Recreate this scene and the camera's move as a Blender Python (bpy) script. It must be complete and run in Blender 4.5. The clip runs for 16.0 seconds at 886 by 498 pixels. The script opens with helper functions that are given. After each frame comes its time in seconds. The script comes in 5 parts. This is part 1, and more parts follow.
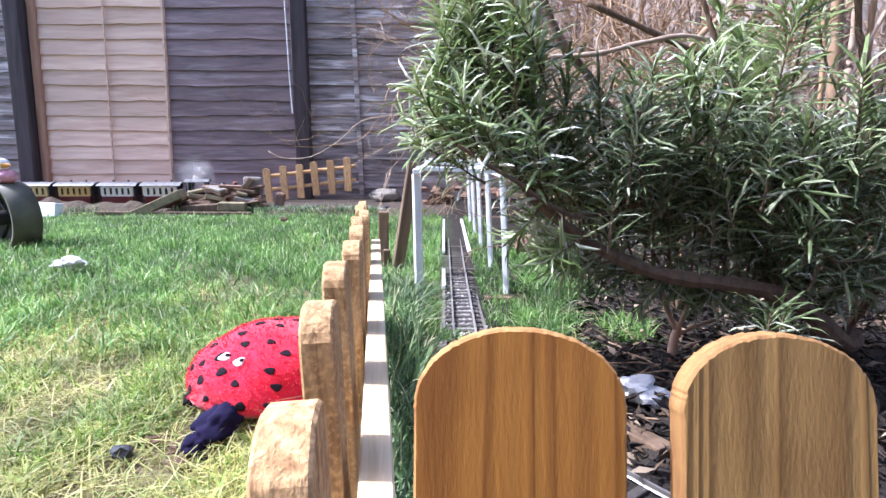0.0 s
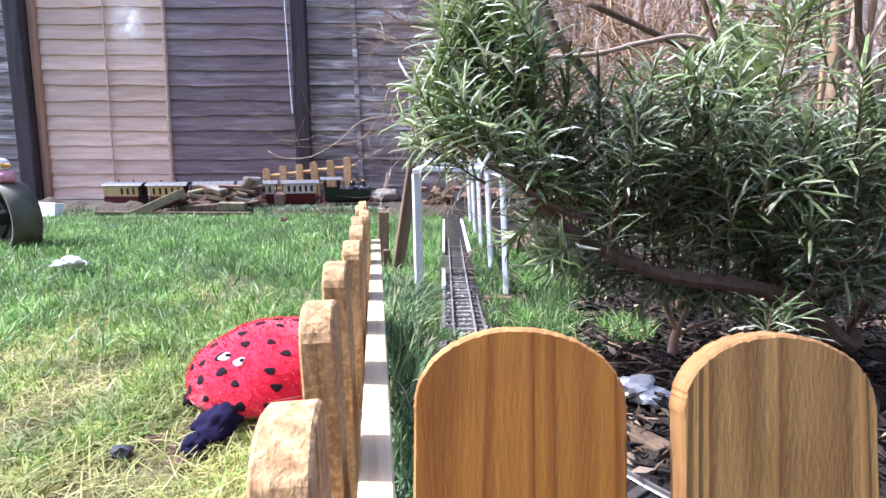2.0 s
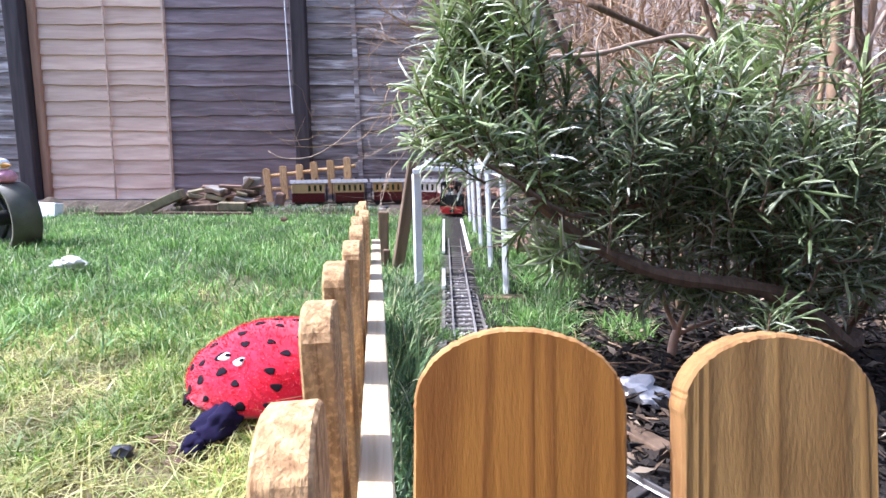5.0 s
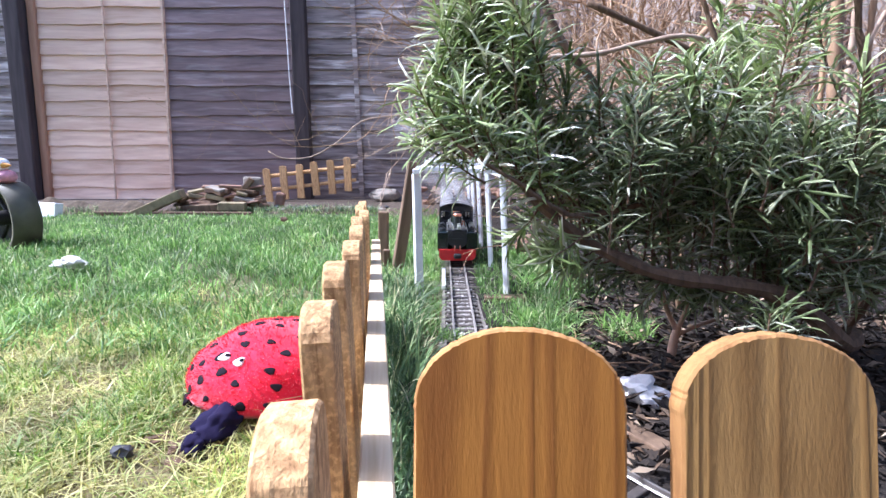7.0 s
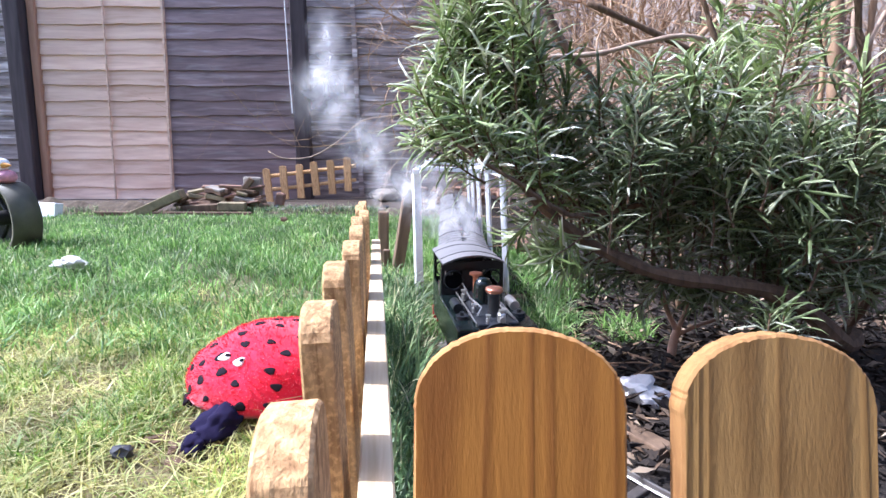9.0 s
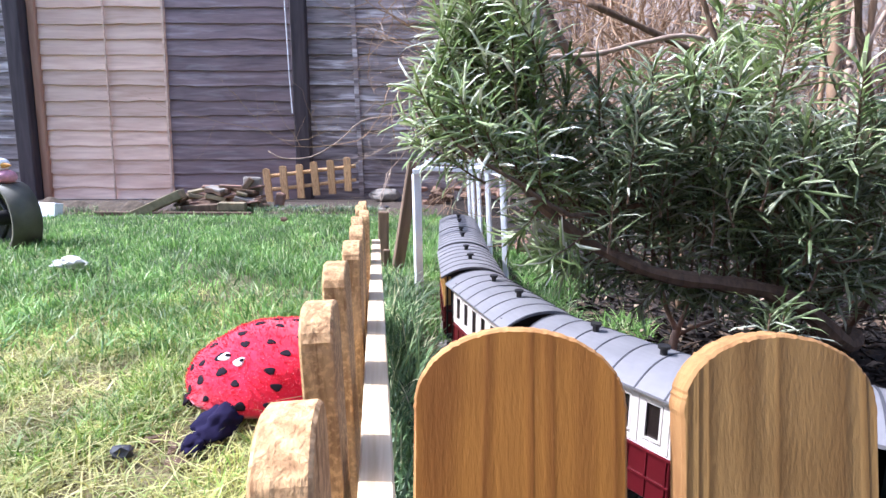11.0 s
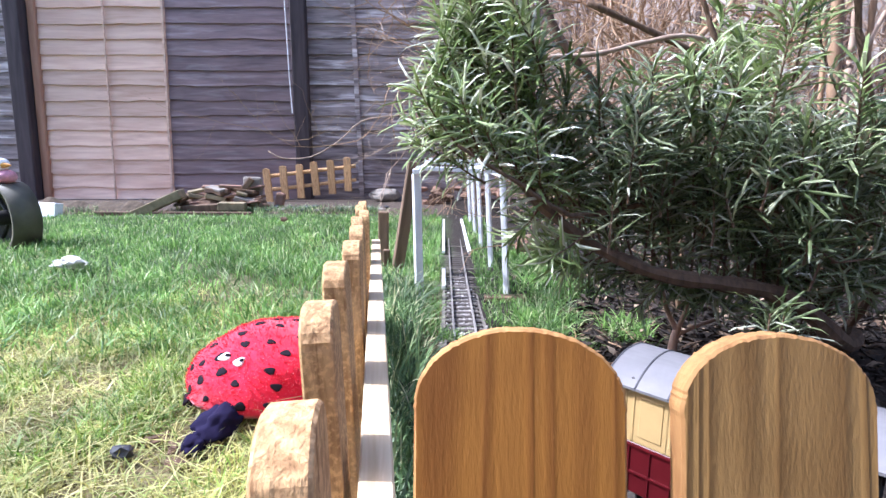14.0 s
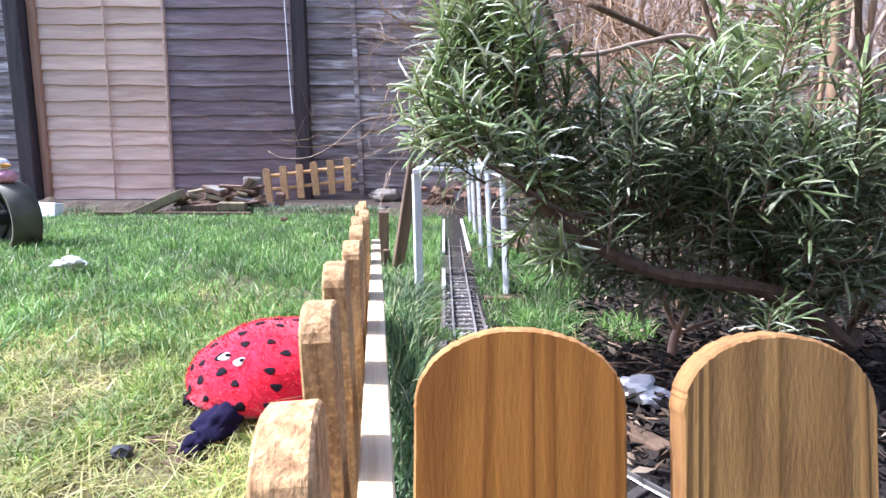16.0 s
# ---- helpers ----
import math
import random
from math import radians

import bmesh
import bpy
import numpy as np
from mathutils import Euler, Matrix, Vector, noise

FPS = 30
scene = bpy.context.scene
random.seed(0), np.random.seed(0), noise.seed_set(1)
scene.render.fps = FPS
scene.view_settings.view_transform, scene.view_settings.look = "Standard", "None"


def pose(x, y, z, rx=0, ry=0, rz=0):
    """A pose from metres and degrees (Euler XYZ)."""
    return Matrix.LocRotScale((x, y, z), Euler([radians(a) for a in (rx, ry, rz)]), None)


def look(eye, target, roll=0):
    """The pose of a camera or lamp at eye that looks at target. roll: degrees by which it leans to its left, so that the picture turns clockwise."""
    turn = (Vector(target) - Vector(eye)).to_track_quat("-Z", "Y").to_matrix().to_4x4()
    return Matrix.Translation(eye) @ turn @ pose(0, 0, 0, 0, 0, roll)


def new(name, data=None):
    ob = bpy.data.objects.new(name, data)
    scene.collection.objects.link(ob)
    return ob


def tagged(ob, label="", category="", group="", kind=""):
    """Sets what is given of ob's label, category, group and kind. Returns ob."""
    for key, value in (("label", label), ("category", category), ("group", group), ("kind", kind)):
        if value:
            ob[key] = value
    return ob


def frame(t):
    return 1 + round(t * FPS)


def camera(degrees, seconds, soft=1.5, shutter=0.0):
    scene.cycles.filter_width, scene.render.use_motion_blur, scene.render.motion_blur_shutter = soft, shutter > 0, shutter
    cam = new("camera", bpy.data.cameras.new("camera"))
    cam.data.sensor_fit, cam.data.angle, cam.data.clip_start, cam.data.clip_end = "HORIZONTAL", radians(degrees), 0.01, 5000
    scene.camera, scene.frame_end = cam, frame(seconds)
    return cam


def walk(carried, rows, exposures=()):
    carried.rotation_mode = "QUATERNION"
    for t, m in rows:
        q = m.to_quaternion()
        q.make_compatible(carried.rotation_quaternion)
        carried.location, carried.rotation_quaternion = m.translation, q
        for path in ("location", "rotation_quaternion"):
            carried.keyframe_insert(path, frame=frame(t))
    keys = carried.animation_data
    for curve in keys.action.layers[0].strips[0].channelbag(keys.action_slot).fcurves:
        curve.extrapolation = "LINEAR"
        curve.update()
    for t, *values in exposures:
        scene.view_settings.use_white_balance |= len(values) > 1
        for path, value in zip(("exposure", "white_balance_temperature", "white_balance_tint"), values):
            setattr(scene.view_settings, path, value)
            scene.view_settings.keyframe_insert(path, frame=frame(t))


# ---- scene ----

# ---------------------------------------------------------------- camera
EYE = (0.0, 0.0, 0.355)
PITCH = 11.06
cam = camera(82.1, 16.0, soft=1.5)
walk(cam, [(0.0, pose(*EYE, 90 - PITCH, 0, 0)), (16.0, pose(*EYE, 90 - PITCH, 0, 0))],
     exposures=[(0.0, 1.54, 5450, 19), (16.0, 1.54, 5450, 19)])

# ---------------------------------------------------------------- light
SUN_TO = Vector((-0.62, 0.03, 0.77)).normalized()
world = bpy.data.worlds.new("garden_sky")
scene.world = world
world.use_nodes = True
wn = world.node_tree
sky = wn.nodes.new("ShaderNodeTexSky")
sky.sky_type = "NISHITA"
sky.sun_disc = False
sky.sun_elevation = math.asin(SUN_TO.z)
sky.sun_rotation = math.atan2(SUN_TO.x, SUN_TO.y)
sky.air_density, sky.dust_density, sky.ozone_density = 1.0, 2.5, 1.0
wn.nodes["Background"].inputs[1].default_value = 0.15
wn.links.new(sky.outputs[0], wn.nodes["Background"].inputs[0])
sun = new("sun", bpy.data.lights.new("sun", "SUN"))
sun.data.energy, sun.data.angle, sun.data.color = 3.2, radians(0.6), (1.0, 0.96, 0.91)
sun.matrix_world = look(SUN_TO * 20, (0, 0, 0))


# ---------------------------------------------------------------- helpers of this scene
def part(name, bm, material, parent=None, label=""):
    me = bpy.data.meshes.new(name)
    bmesh.ops.recalc_face_normals(bm, faces=bm.faces)
    bm.to_mesh(me)
    bm.free()
    for m in material if isinstance(material, (list, tuple)) else [material]:
        me.materials.append(m)
    ob = new(name, me)
    ob.parent = parent
    if label:
        ob["label"] = label
    return ob


def thing(name, label, category, m=None, group="", kind=""):
    ob = new(name)
    ob.empty_display_size = 0.05
    if m is not None:
        ob.matrix_basis = m
    return tagged(ob, label, category, group, kind)


def share(name, ob, parent, m):
    """Another object on the mesh of ob."""
    o = new(name, ob.data)
    o.parent = parent
    o.matrix_basis = m
    return o


def smooth(ob, on=True):
    for p in ob.data.polygons:
        p.use_smooth = on
    return ob


def box(bm, c, s, rot=None, bevel=0.0, seg=1):
    m = Matrix.Translation(c) @ (rot if rot is not None else Matrix.Identity(4)) @ Matrix.Diagonal((*s, 1))
    if not bevel:
        return bmesh.ops.create_cube(bm, size=1, matrix=m)["verts"]
    b = bmesh.new()
    bmesh.ops.create_cube(b, size=1, matrix=m)
    bmesh.ops.bevel(b, geom=b.edges[:], offset=bevel, segments=seg, affect="EDGES", profile=0.5)
    merge(bm, b)


def merge(bm, other):
    me = bpy.data.meshes.new("tmp")
    other.to_mesh(me)
    other.free()
    bm.from_mesh(me)
    bpy.data.meshes.remove(me)


def tube(bm, pts, radii, sides=6, cap=True):
    """A bent round stick through pts."""
    rings = []
    for i, p in enumerate(pts):
        p = Vector(p)
        d = Vector(pts[min(i + 1, len(pts) - 1)]) - Vector(pts[max(i - 1, 0)])
        q = d.to_track_quat("Z", "Y")
        r = radii[i] if isinstance(radii, (list, tuple)) else radii
        rings.append([bm.verts.new(p + q @ Vector((math.cos(a) * r, math.sin(a) * r, 0)))
                      for a in (2 * math.pi * k / sides for k in range(sides))])
    for a, b in zip(rings, rings[1:]):
        for k in range(sides):
            bm.faces.new((a[k], a[(k + 1) % sides], b[(k + 1) % sides], b[k]))
    if cap:
        bm.faces.new(rings[0][::-1])
        bm.faces.new(rings[-1])


def cyl(bm, c, r, h, axis="Z", sides=20, r2=None):
    rot = {"Z": Matrix.Identity(4), "X": Matrix.Rotation(radians(90), 4, "Y"), "Y": Matrix.Rotation(radians(-90), 4, "X")}[axis]
    bmesh.ops.create_cone(bm, cap_ends=True, segments=sides, radius1=r, radius2=r if r2 is None else r2, depth=h,
                          matrix=Matrix.Translation(c) @ rot)


def turned(bm, profile, sides=20, m=None):
    """A turned shape about z from (r, z) pairs."""
    m = m or Matrix.Identity(4)
    rings = [[bm.verts.new(m @ Vector((r * math.cos(2 * math.pi * k / sides), r * math.sin(2 * math.pi * k / sides), z)))
              for k in range(sides)] for r, z in profile]
    for a, b in zip(rings, rings[1:]):
        for k in range(sides):
            bm.faces.new((a[k], a[(k + 1) % sides], b[(k + 1) % sides], b[k]))
    bm.faces.new(rings[0][::-1])
    bm.faces.new(rings[-1])


def prism(bm, outline, y0, y1):
    """An outline in x, z drawn out along y."""
    a = [bm.verts.new((x, y0, z)) for x, z in outline]
    b = [bm.verts.new((x, y1, z)) for x, z in outline]
    n = len(a)
    bm.faces.new(a)
    bm.faces.new(b[::-1])
    for k in range(n):
        bm.faces.new((a[k], b[k], b[(k + 1) % n], a[(k + 1) % n]))


def rock(bm, c, s, seed, sub=2, rough=0.25):
    b = bmesh.new()
    bmesh.ops.create_icosphere(b, subdivisions=sub, radius=0.5)
    for v in b.verts:
        n = noise.noise(v.co * 2.2 + Vector((seed * 3.1, seed, -seed)))
        f = noise.noise(v.co * 5 + Vector((seed, -seed * 2.3, seed)))
        v.co *= 1 + rough * 1.6 * n + rough * 0.5 * f
        v.co = Vector((v.co.x * s[0], v.co.y * s[1], v.co.z * s[2])) + Vector(c)
    merge(bm, b)


# ---------------------------------------------------------------- materials
class Mat:
    """A small builder for node materials."""

    def __init__(self, name, rough=0.7, metal=0.0, spec=0.4):
        self.m = bpy.data.materials.new(name)
        self.m.use_nodes = True
        self.n, self.l = self.m.node_tree.nodes, self.m.node_tree.links
        self.b = self.n["Principled BSDF"]
        self.b.inputs["Roughness"].default_value = rough
        self.b.inputs["Metallic"].default_value = metal
        self.b.inputs["Specular IOR Level"].default_value = spec
        self.tc = self.n.new("ShaderNodeTexCoord")

    def coords(self, scale=(1, 1, 1), space="Object"):
        mp = self.n.new("ShaderNodeMapping")
        mp.inputs["Scale"].default_value = scale
        self.l.new(self.tc.outputs[space], mp.inputs["Vector"])
        return mp.outputs[0]

    def world_coords(self, scale=(1, 1, 1)):
        g = self.n.new("ShaderNodeNewGeometry")
        mp = self.n.new("ShaderNodeMapping")
        mp.inputs["Scale"].default_value = scale
        self.l.new(g.outputs["Position"], mp.inputs["Vector"])
        return mp.outputs[0]

    def noise(self, scale, vec=None, detail=4, rough=0.6, dist=0.0):
        t = self.n.new("ShaderNodeTexNoise")
        t.inputs["Scale"].default_value, t.inputs["Detail"].default_value = scale, detail
        t.inputs["Roughness"].default_value, t.inputs["Distortion"].default_value = rough, dist
        if vec is not None:
            self.l.new(vec, t.inputs["Vector"])
        return t.outputs["Fac"]

    def ramp(self, fac, *stops):
        r = self.n.new("ShaderNodeValToRGB")
        e = r.color_ramp.elements
        while len(e) < len(stops):
            e.new(0.5)
        for el, (p, c) in zip(e, stops):
            el.position = p
            el.color = (*c, 1) if len(c) == 3 else c
        self.l.new(fac, r.inputs[0])
        return r.outputs[0]

    def mix(self, fac, a, b, mode="MIX"):
        x = self.n.new("ShaderNodeMix")
        x.data_type, x.blend_type = "RGBA", mode
        for sock, v in ((x.inputs["Factor"], fac), (x.inputs["A"], a), (x.inputs["B"], b)):
            if isinstance(v, (int, float)):
                sock.default_value = v
            elif isinstance(v, tuple):
                sock.default_value = (*v, 1)
            else:
                self.l.new(v, sock)
        return x.outputs["Result"]

    def math(self, op, a, b=0.0):
        x = self.n.new("ShaderNodeMath")
        x.operation = op
        for s, v in ((x.inputs[0], a), (x.inputs[1], b)):
            if isinstance(v, (int, float)):
                s.default_value = v
            else:
                self.l.new(v, s)
        return x.outputs[0]

    def rnd(self, island=False):
        if island:
            return self.n.new("ShaderNodeNewGeometry").outputs["Random Per Island"]
        return self.n.new("ShaderNodeObjectInfo").outputs["Random"]

    def color(self, c):
        if isinstance(c, tuple):
            self.b.inputs["Base Color"].default_value = (*c, 1)
        else:
            self.l.new(c, self.b.inputs["Base Color"])
        return self

    def rough(self, f):
        self.l.new(f, self.b.inputs["Roughness"])
        return self

    def bump(self, h, strength=0.4, dist=0.002):
        b = self.n.new("ShaderNodeBump")
        b.inputs["Strength"].default_value, b.inputs["Distance"].default_value = strength, dist
        self.l.new(h, b.inputs["Height"])
        self.l.new(b.outputs[0], self.b.inputs["Normal"])
        return self

    def thin(self, amount=0.35):
        """Lets light through, as leaves do."""
        tr = self.n.new("ShaderNodeBsdfTranslucent")
        src = self.b.inputs["Base Color"]
        if src.links:
            self.l.new(src.links[0].from_socket, tr.inputs[0])
        else:
            tr.inputs[0].default_value = src.default_value
        mx = self.n.new("ShaderNodeMixShader")
        mx.inputs[0].default_value = amount
        self.l.new(self.b.outputs[0], mx.inputs[1])
        self.l.new(tr.outputs[0], mx.inputs[2])
        self.l.new(mx.outputs[0], self.n["Material Output"].inputs[0])
        return self


def wood(name, dark, light, grain=(60, 60, 3), rough=0.75, bump=0.5, space="Object", fuzz=0.0, sheen_streak=0.0):
    """Sawn timber; the grain runs along the axis with the small scale."""
    m = Mat(name, rough)
    o = m.n.new("ShaderNodeObjectInfo")
    add = m.n.new("ShaderNodeVectorMath")
    add.operation = "ADD"
    sc = m.n.new("ShaderNodeVectorMath")
    sc.operation = "SCALE"
    sc.inputs[3].default_value = 9.0
    m.l.new(o.outputs["Random"], sc.inputs[0])
    m.l.new(m.tc.outputs[space], add.inputs[0])
    m.l.new(sc.outputs[0], add.inputs[1])
    mp = m.n.new("ShaderNodeMapping")
    mp.inputs["Scale"].default_value = grain
    m.l.new(add.outputs[0], mp.inputs["Vector"])
    broad = m.noise(1.0, mp.outputs[0], 3, 0.55, 0.6)
    mp2 = m.n.new("ShaderNodeMapping")
    mp2.inputs["Scale"].default_value = tuple(g * 4 for g in grain)
    m.l.new(add.outputs[0], mp2.inputs["Vector"])
    fine = m.noise(1.0, mp2.outputs[0], 5, 0.7)
    blot = m.noise(14.0, add.outputs[0], 3)
    mid = tuple((a + b) / 2 for a, b in zip(dark, light))
    c = m.ramp(broad, (0.30, dark), (0.48, mid), (0.68, light))
    c = m.mix(0.09, c, m.ramp(fine, (0.3, tuple(x * 0.6 for x in dark)), (0.65, light)))
    c = m.mix(m.math("MULTIPLY", blot, 0.35), c, mid)
    # near-white streaks paint the sheen glinting on the boards
    if sheen_streak:
        mp4 = m.n.new("ShaderNodeMapping")
        mp4.inputs["Scale"].default_value = (3.2, 9, 30)
        m.l.new(add.outputs[0], mp4.inputs["Vector"])
        c = m.mix(m.ramp(m.noise(1.0, mp4.outputs[0], 4, 0.6, 0.4), (0.53, (0, 0, 0)), (0.70, (sheen_streak, sheen_streak, sheen_streak))), c, (0.80, 0.74, 0.72))
    val = m.n.new("ShaderNodeHueSaturation")
    m.l.new(c, val.inputs["Color"])
    m.l.new(m.math("ADD", m.math("MULTIPLY", o.outputs["Random"], 0.35), 0.83), val.inputs["Value"])
    m.color(val.outputs[0])
    h = m.math("ADD", broad, m.math("MULTIPLY", fine, 0.45))
    if fuzz:
        m.color(m.mix(m.ramp(m.noise(300.0, add.outputs[0], 3), (0.48, (0, 0, 0)), (0.62, (0.55, 0.55, 0.55))), val.outputs[0], tuple(min(0.85, x * 1.25) for x in light)))
        h = m.math("ADD", h, m.math("MULTIPLY", m.noise(420.0, add.outputs[0], 3), fuzz))
    m.bump(h, bump, 0.0014)
    return m.m




def pine(name, early, late, ring, ridge, fleck, pit):
    """Planed pine with growth rings that run up the board."""
    m = Mat(name, 0.62)
    o = m.n.new("ShaderNodeObjectInfo")
    sc = m.n.new("ShaderNodeVectorMath")
    sc.operation = "SCALE"
    sc.inputs[3].default_value = 3.0
    m.l.new(o.outputs["Random"], sc.inputs[0])
    add = m.n.new("ShaderNodeVectorMath")
    add.operation = "ADD"
    m.l.new(m.tc.outputs["Object"], add.inputs[0])
    m.l.new(sc.outputs[0], add.inputs[1])
    mp = m.n.new("ShaderNodeMapping")
    mp.inputs["Scale"].default_value = (ring, ring, ring * 0.034)
    m.l.new(add.outputs[0], mp.inputs["Vector"])
    grown = m.noise(1.0, mp.outputs[0], 1.6, 0.45, 0.2)
    mid = tuple((a + b) / 2 for a, b in zip(early, late))
    light = tuple(min(0.8, x * 1.15) for x in early)
    # each growth ring darkens slowly and ends in a sharp late-wood line
    stops, lines = [], []
    for lo, hi in ((0.26, 0.36), (0.36, 0.43), (0.43, 0.485), (0.485, 0.53), (0.53, 0.59), (0.59, 0.66), (0.66, 0.76)):
        stops += [(lo, early), (lo + 0.35 * (hi - lo), light), (lo + 0.62 * (hi - lo), mid), (lo + 0.84 * (hi - lo), late)]
        lines += [(lo, (0.2, 0.2, 0.2)), (lo + 0.35 * (hi - lo), (0.0, 0.0, 0.0)), (lo + 0.84 * (hi - lo), (1.0, 1.0, 1.0))]
    c = m.ramp(grown, *stops)
    rings = m.ramp(grown, *lines)
    soft = m.noise(1.0, m.coords((26, 26, 2.0)), 3)
    c = m.mix(m.ramp(soft, (0.40, (0, 0, 0)), (0.75, (0.6, 0.6, 0.6))), c, mid)
    mp2 = m.n.new("ShaderNodeMapping")
    mp2.inputs["Scale"].default_value = (800, 800, 130)
    m.l.new(add.outputs[0], mp2.inputs["Vector"])
    fib = m.noise(1.0, mp2.outputs[0], 3)
    c = m.mix(m.ramp(fib, (0.66, (0, 0, 0)), (0.78, (fleck, fleck, fleck))), c, tuple(min(0.8, x * 1.5 + 0.06) for x in early))
    mp3 = m.n.new("ShaderNodeMapping")
    mp3.inputs["Scale"].default_value = (700, 700, 260)
    m.l.new(add.outputs[0], mp3.inputs["Vector"])
    blot = m.noise(22.0, add.outputs[0], 4)
    c = m.mix(m.ramp(blot, (0.52, (0, 0, 0)), (0.75, (0.45, 0.45, 0.45))), c, late)
    m.color(c)
    m.bump(m.math("ADD", m.math("MULTIPLY", rings, ridge), m.math("ADD", m.math("MULTIPLY", fib, 0.30), m.math("MULTIPLY", m.noise(1.0, mp3.outputs[0], 3), pit))), 0.7, 0.0011)
    return m.m


PINE = pine("pine", (0.335, 0.143, 0.022), (0.205, 0.074, 0.010), 15.0, 0.16, 0.30, 0.10)
PINE_PALE = pine("pine_pale", (0.345, 0.202, 0.064), (0.205, 0.108, 0.030), 19.0, 0.40, 0.35, 0.30)
PINE_LIT_EDGE = wood("pine_lit_edge", (0.24, 0.105, 0.028), (0.46, 0.25, 0.085), (150, 150, 40), 0.8, 0.6)
PINE_SIDE = wood("pine_sawn", (0.22, 0.105, 0.036), (0.68, 0.43, 0.20), (210, 210, 26), 0.85, 1.0, fuzz=0.5)
PINE_RAIL = wood("pine_rail", (0.52, 0.37, 0.20), (0.80, 0.66, 0.44), (120, 4, 120), 0.7, 0.5)
PANEL_LIGHT = wood("fence_light", (0.60, 0.37, 0.26), (0.88, 0.65, 0.50), (3, 30, 30), 0.85, 0.5)
PANEL_DARK = wood("fence_dark", (0.12, 0.080, 0.078), (0.30, 0.205, 0.195), (3, 30, 30), 0.6, 0.5, sheen_streak=0.18)
PANEL_GREY = wood("fence_grey", (0.07, 0.052, 0.048), (0.40, 0.33, 0.31), (4, 36, 36), 0.85, 0.8, sheen_streak=0.85)
POST_DARK = wood("post_dark", (0.03, 0.022, 0.024), (0.08, 0.06, 0.06), (30, 30, 3), 0.8, 0.5)
POST_RED = wood("post_orange", (0.25, 0.12, 0.07), (0.45, 0.25, 0.16), (30, 30, 3), 0.8, 0.5)
OLD_WOOD = wood("old_wood", (0.08, 0.05, 0.03), (0.24, 0.16, 0.10), (40, 40, 4), 0.85, 0.7)
STICK = wood("bare_twig", (0.20, 0.118, 0.066), (0.48, 0.32, 0.19), (60, 60, 12), 0.8, 0.5)
STEM = wood("rosemary_bark", (0.055, 0.034, 0.020), (0.19, 0.122, 0.072), (90, 90, 30), 0.85, 0.8)
TRELLIS = wood("slat_wood", (0.11, 0.085, 0.075), (0.27, 0.22, 0.20), (40, 40, 3), 0.85, 0.6)


def plain(name, c, rough=0.5, metal=0.0, var=0.15, scale=40, bump=0.15, spec=0.4):
    m = Mat(name, rough, metal, spec)
    f = m.noise(scale, m.coords(), 4)
    g = m.noise(scale * 7, m.coords(), 3)
    m.color(m.mix(m.math("MULTIPLY", g, 0.5), m.ramp(f, (0.3, tuple(x * (1 - var) for x in c)), (0.7, tuple(min(1, x * (1 + var)) for x in c))),
                  tuple(x * (1 - var) for x in c)))
    m.bump(g, bump, 0.0006)
    return m.m


WHITE_PAINT = plain("white_paint", (0.88, 0.89, 0.90), 0.45, var=0.08)
STONE = plain("grey_stone", (0.26, 0.235, 0.20), 0.85, var=0.4, scale=18, bump=0.8)
PALE_STONE = plain("pale_stone", (0.70, 0.68, 0.66), 0.8, var=0.15, scale=25, bump=0.6)
BRICKISH = plain("old_brick", (0.26, 0.155, 0.11), 0.9, var=0.3, scale=25, bump=0.8)
SLATE = plain("slate", (0.055, 0.06, 0.07), 0.6, var=0.35, scale=25, bump=0.6)
BARK = plain("bark_chip", (0.16, 0.10, 0.065), 0.9, var=0.45, scale=60, bump=0.9)
LOCO_BLACK = plain("black_paint", (0.018, 0.020, 0.024), 0.32, var=0.3, spec=0.5)
LOCO_GREEN = plain("dark_green_paint", (0.006, 0.011, 0.011), 0.20, var=0.2, spec=0.5)
LOCO_RED = plain("red_paint", (0.62, 0.03, 0.03), 0.4, var=0.12)
COPPER = plain("copper", (0.70, 0.30, 0.19), 0.32, 0.9, var=0.1)
STEEL = plain("bright_steel", (0.72, 0.72, 0.70), 0.3, 0.9, var=0.1)
RAIL_STEEL = plain("rail_metal", (0.40, 0.375, 0.35), 0.50, 0.7, var=0.25)
ROOF_GREY = plain("grey_roof", (0.190, 0.186, 0.188), 0.45, var=0.15, scale=30)
ROOF_LINE = plain("roof_seam", (0.06, 0.06, 0.065), 0.6, var=0.1)
MAROON = plain("maroon_paint", (0.095, 0.007, 0.010), 0.35, var=0.12)
CREAM_WHITE = plain("white_cream_paint", (0.62, 0.57, 0.50), 0.45, var=0.06)
CREAM = plain("cream_paint", (0.54, 0.385, 0.165), 0.45, var=0.08)
CREAM_ORANGE = plain("buff_paint", (0.50, 0.30, 0.095), 0.45, var=0.08)
DARK_GLASS = plain("dark_window", (0.02, 0.014, 0.012), 0.12, var=0.1, spec=0.6)
UNDER_BLACK = plain("underframe", (0.015, 0.014, 0.014), 0.6, var=0.2)
PLUSH_RED = plain("red_plush", (0.78, 0.02, 0.055), 0.95, var=0.12, scale=60, bump=0.9, spec=0.1)
PLUSH_RED.node_tree.nodes["Principled BSDF"].inputs["Sheen Weight"].default_value = 0.6
PLUSH_RED.node_tree.nodes["Principled BSDF"].inputs["Sheen Roughness"].default_value = 0.45
PLUSH_BLACK = plain("black_plush", (0.02, 0.014, 0.02), 0.95, var=0.2, scale=90, bump=0.8, spec=0.1)
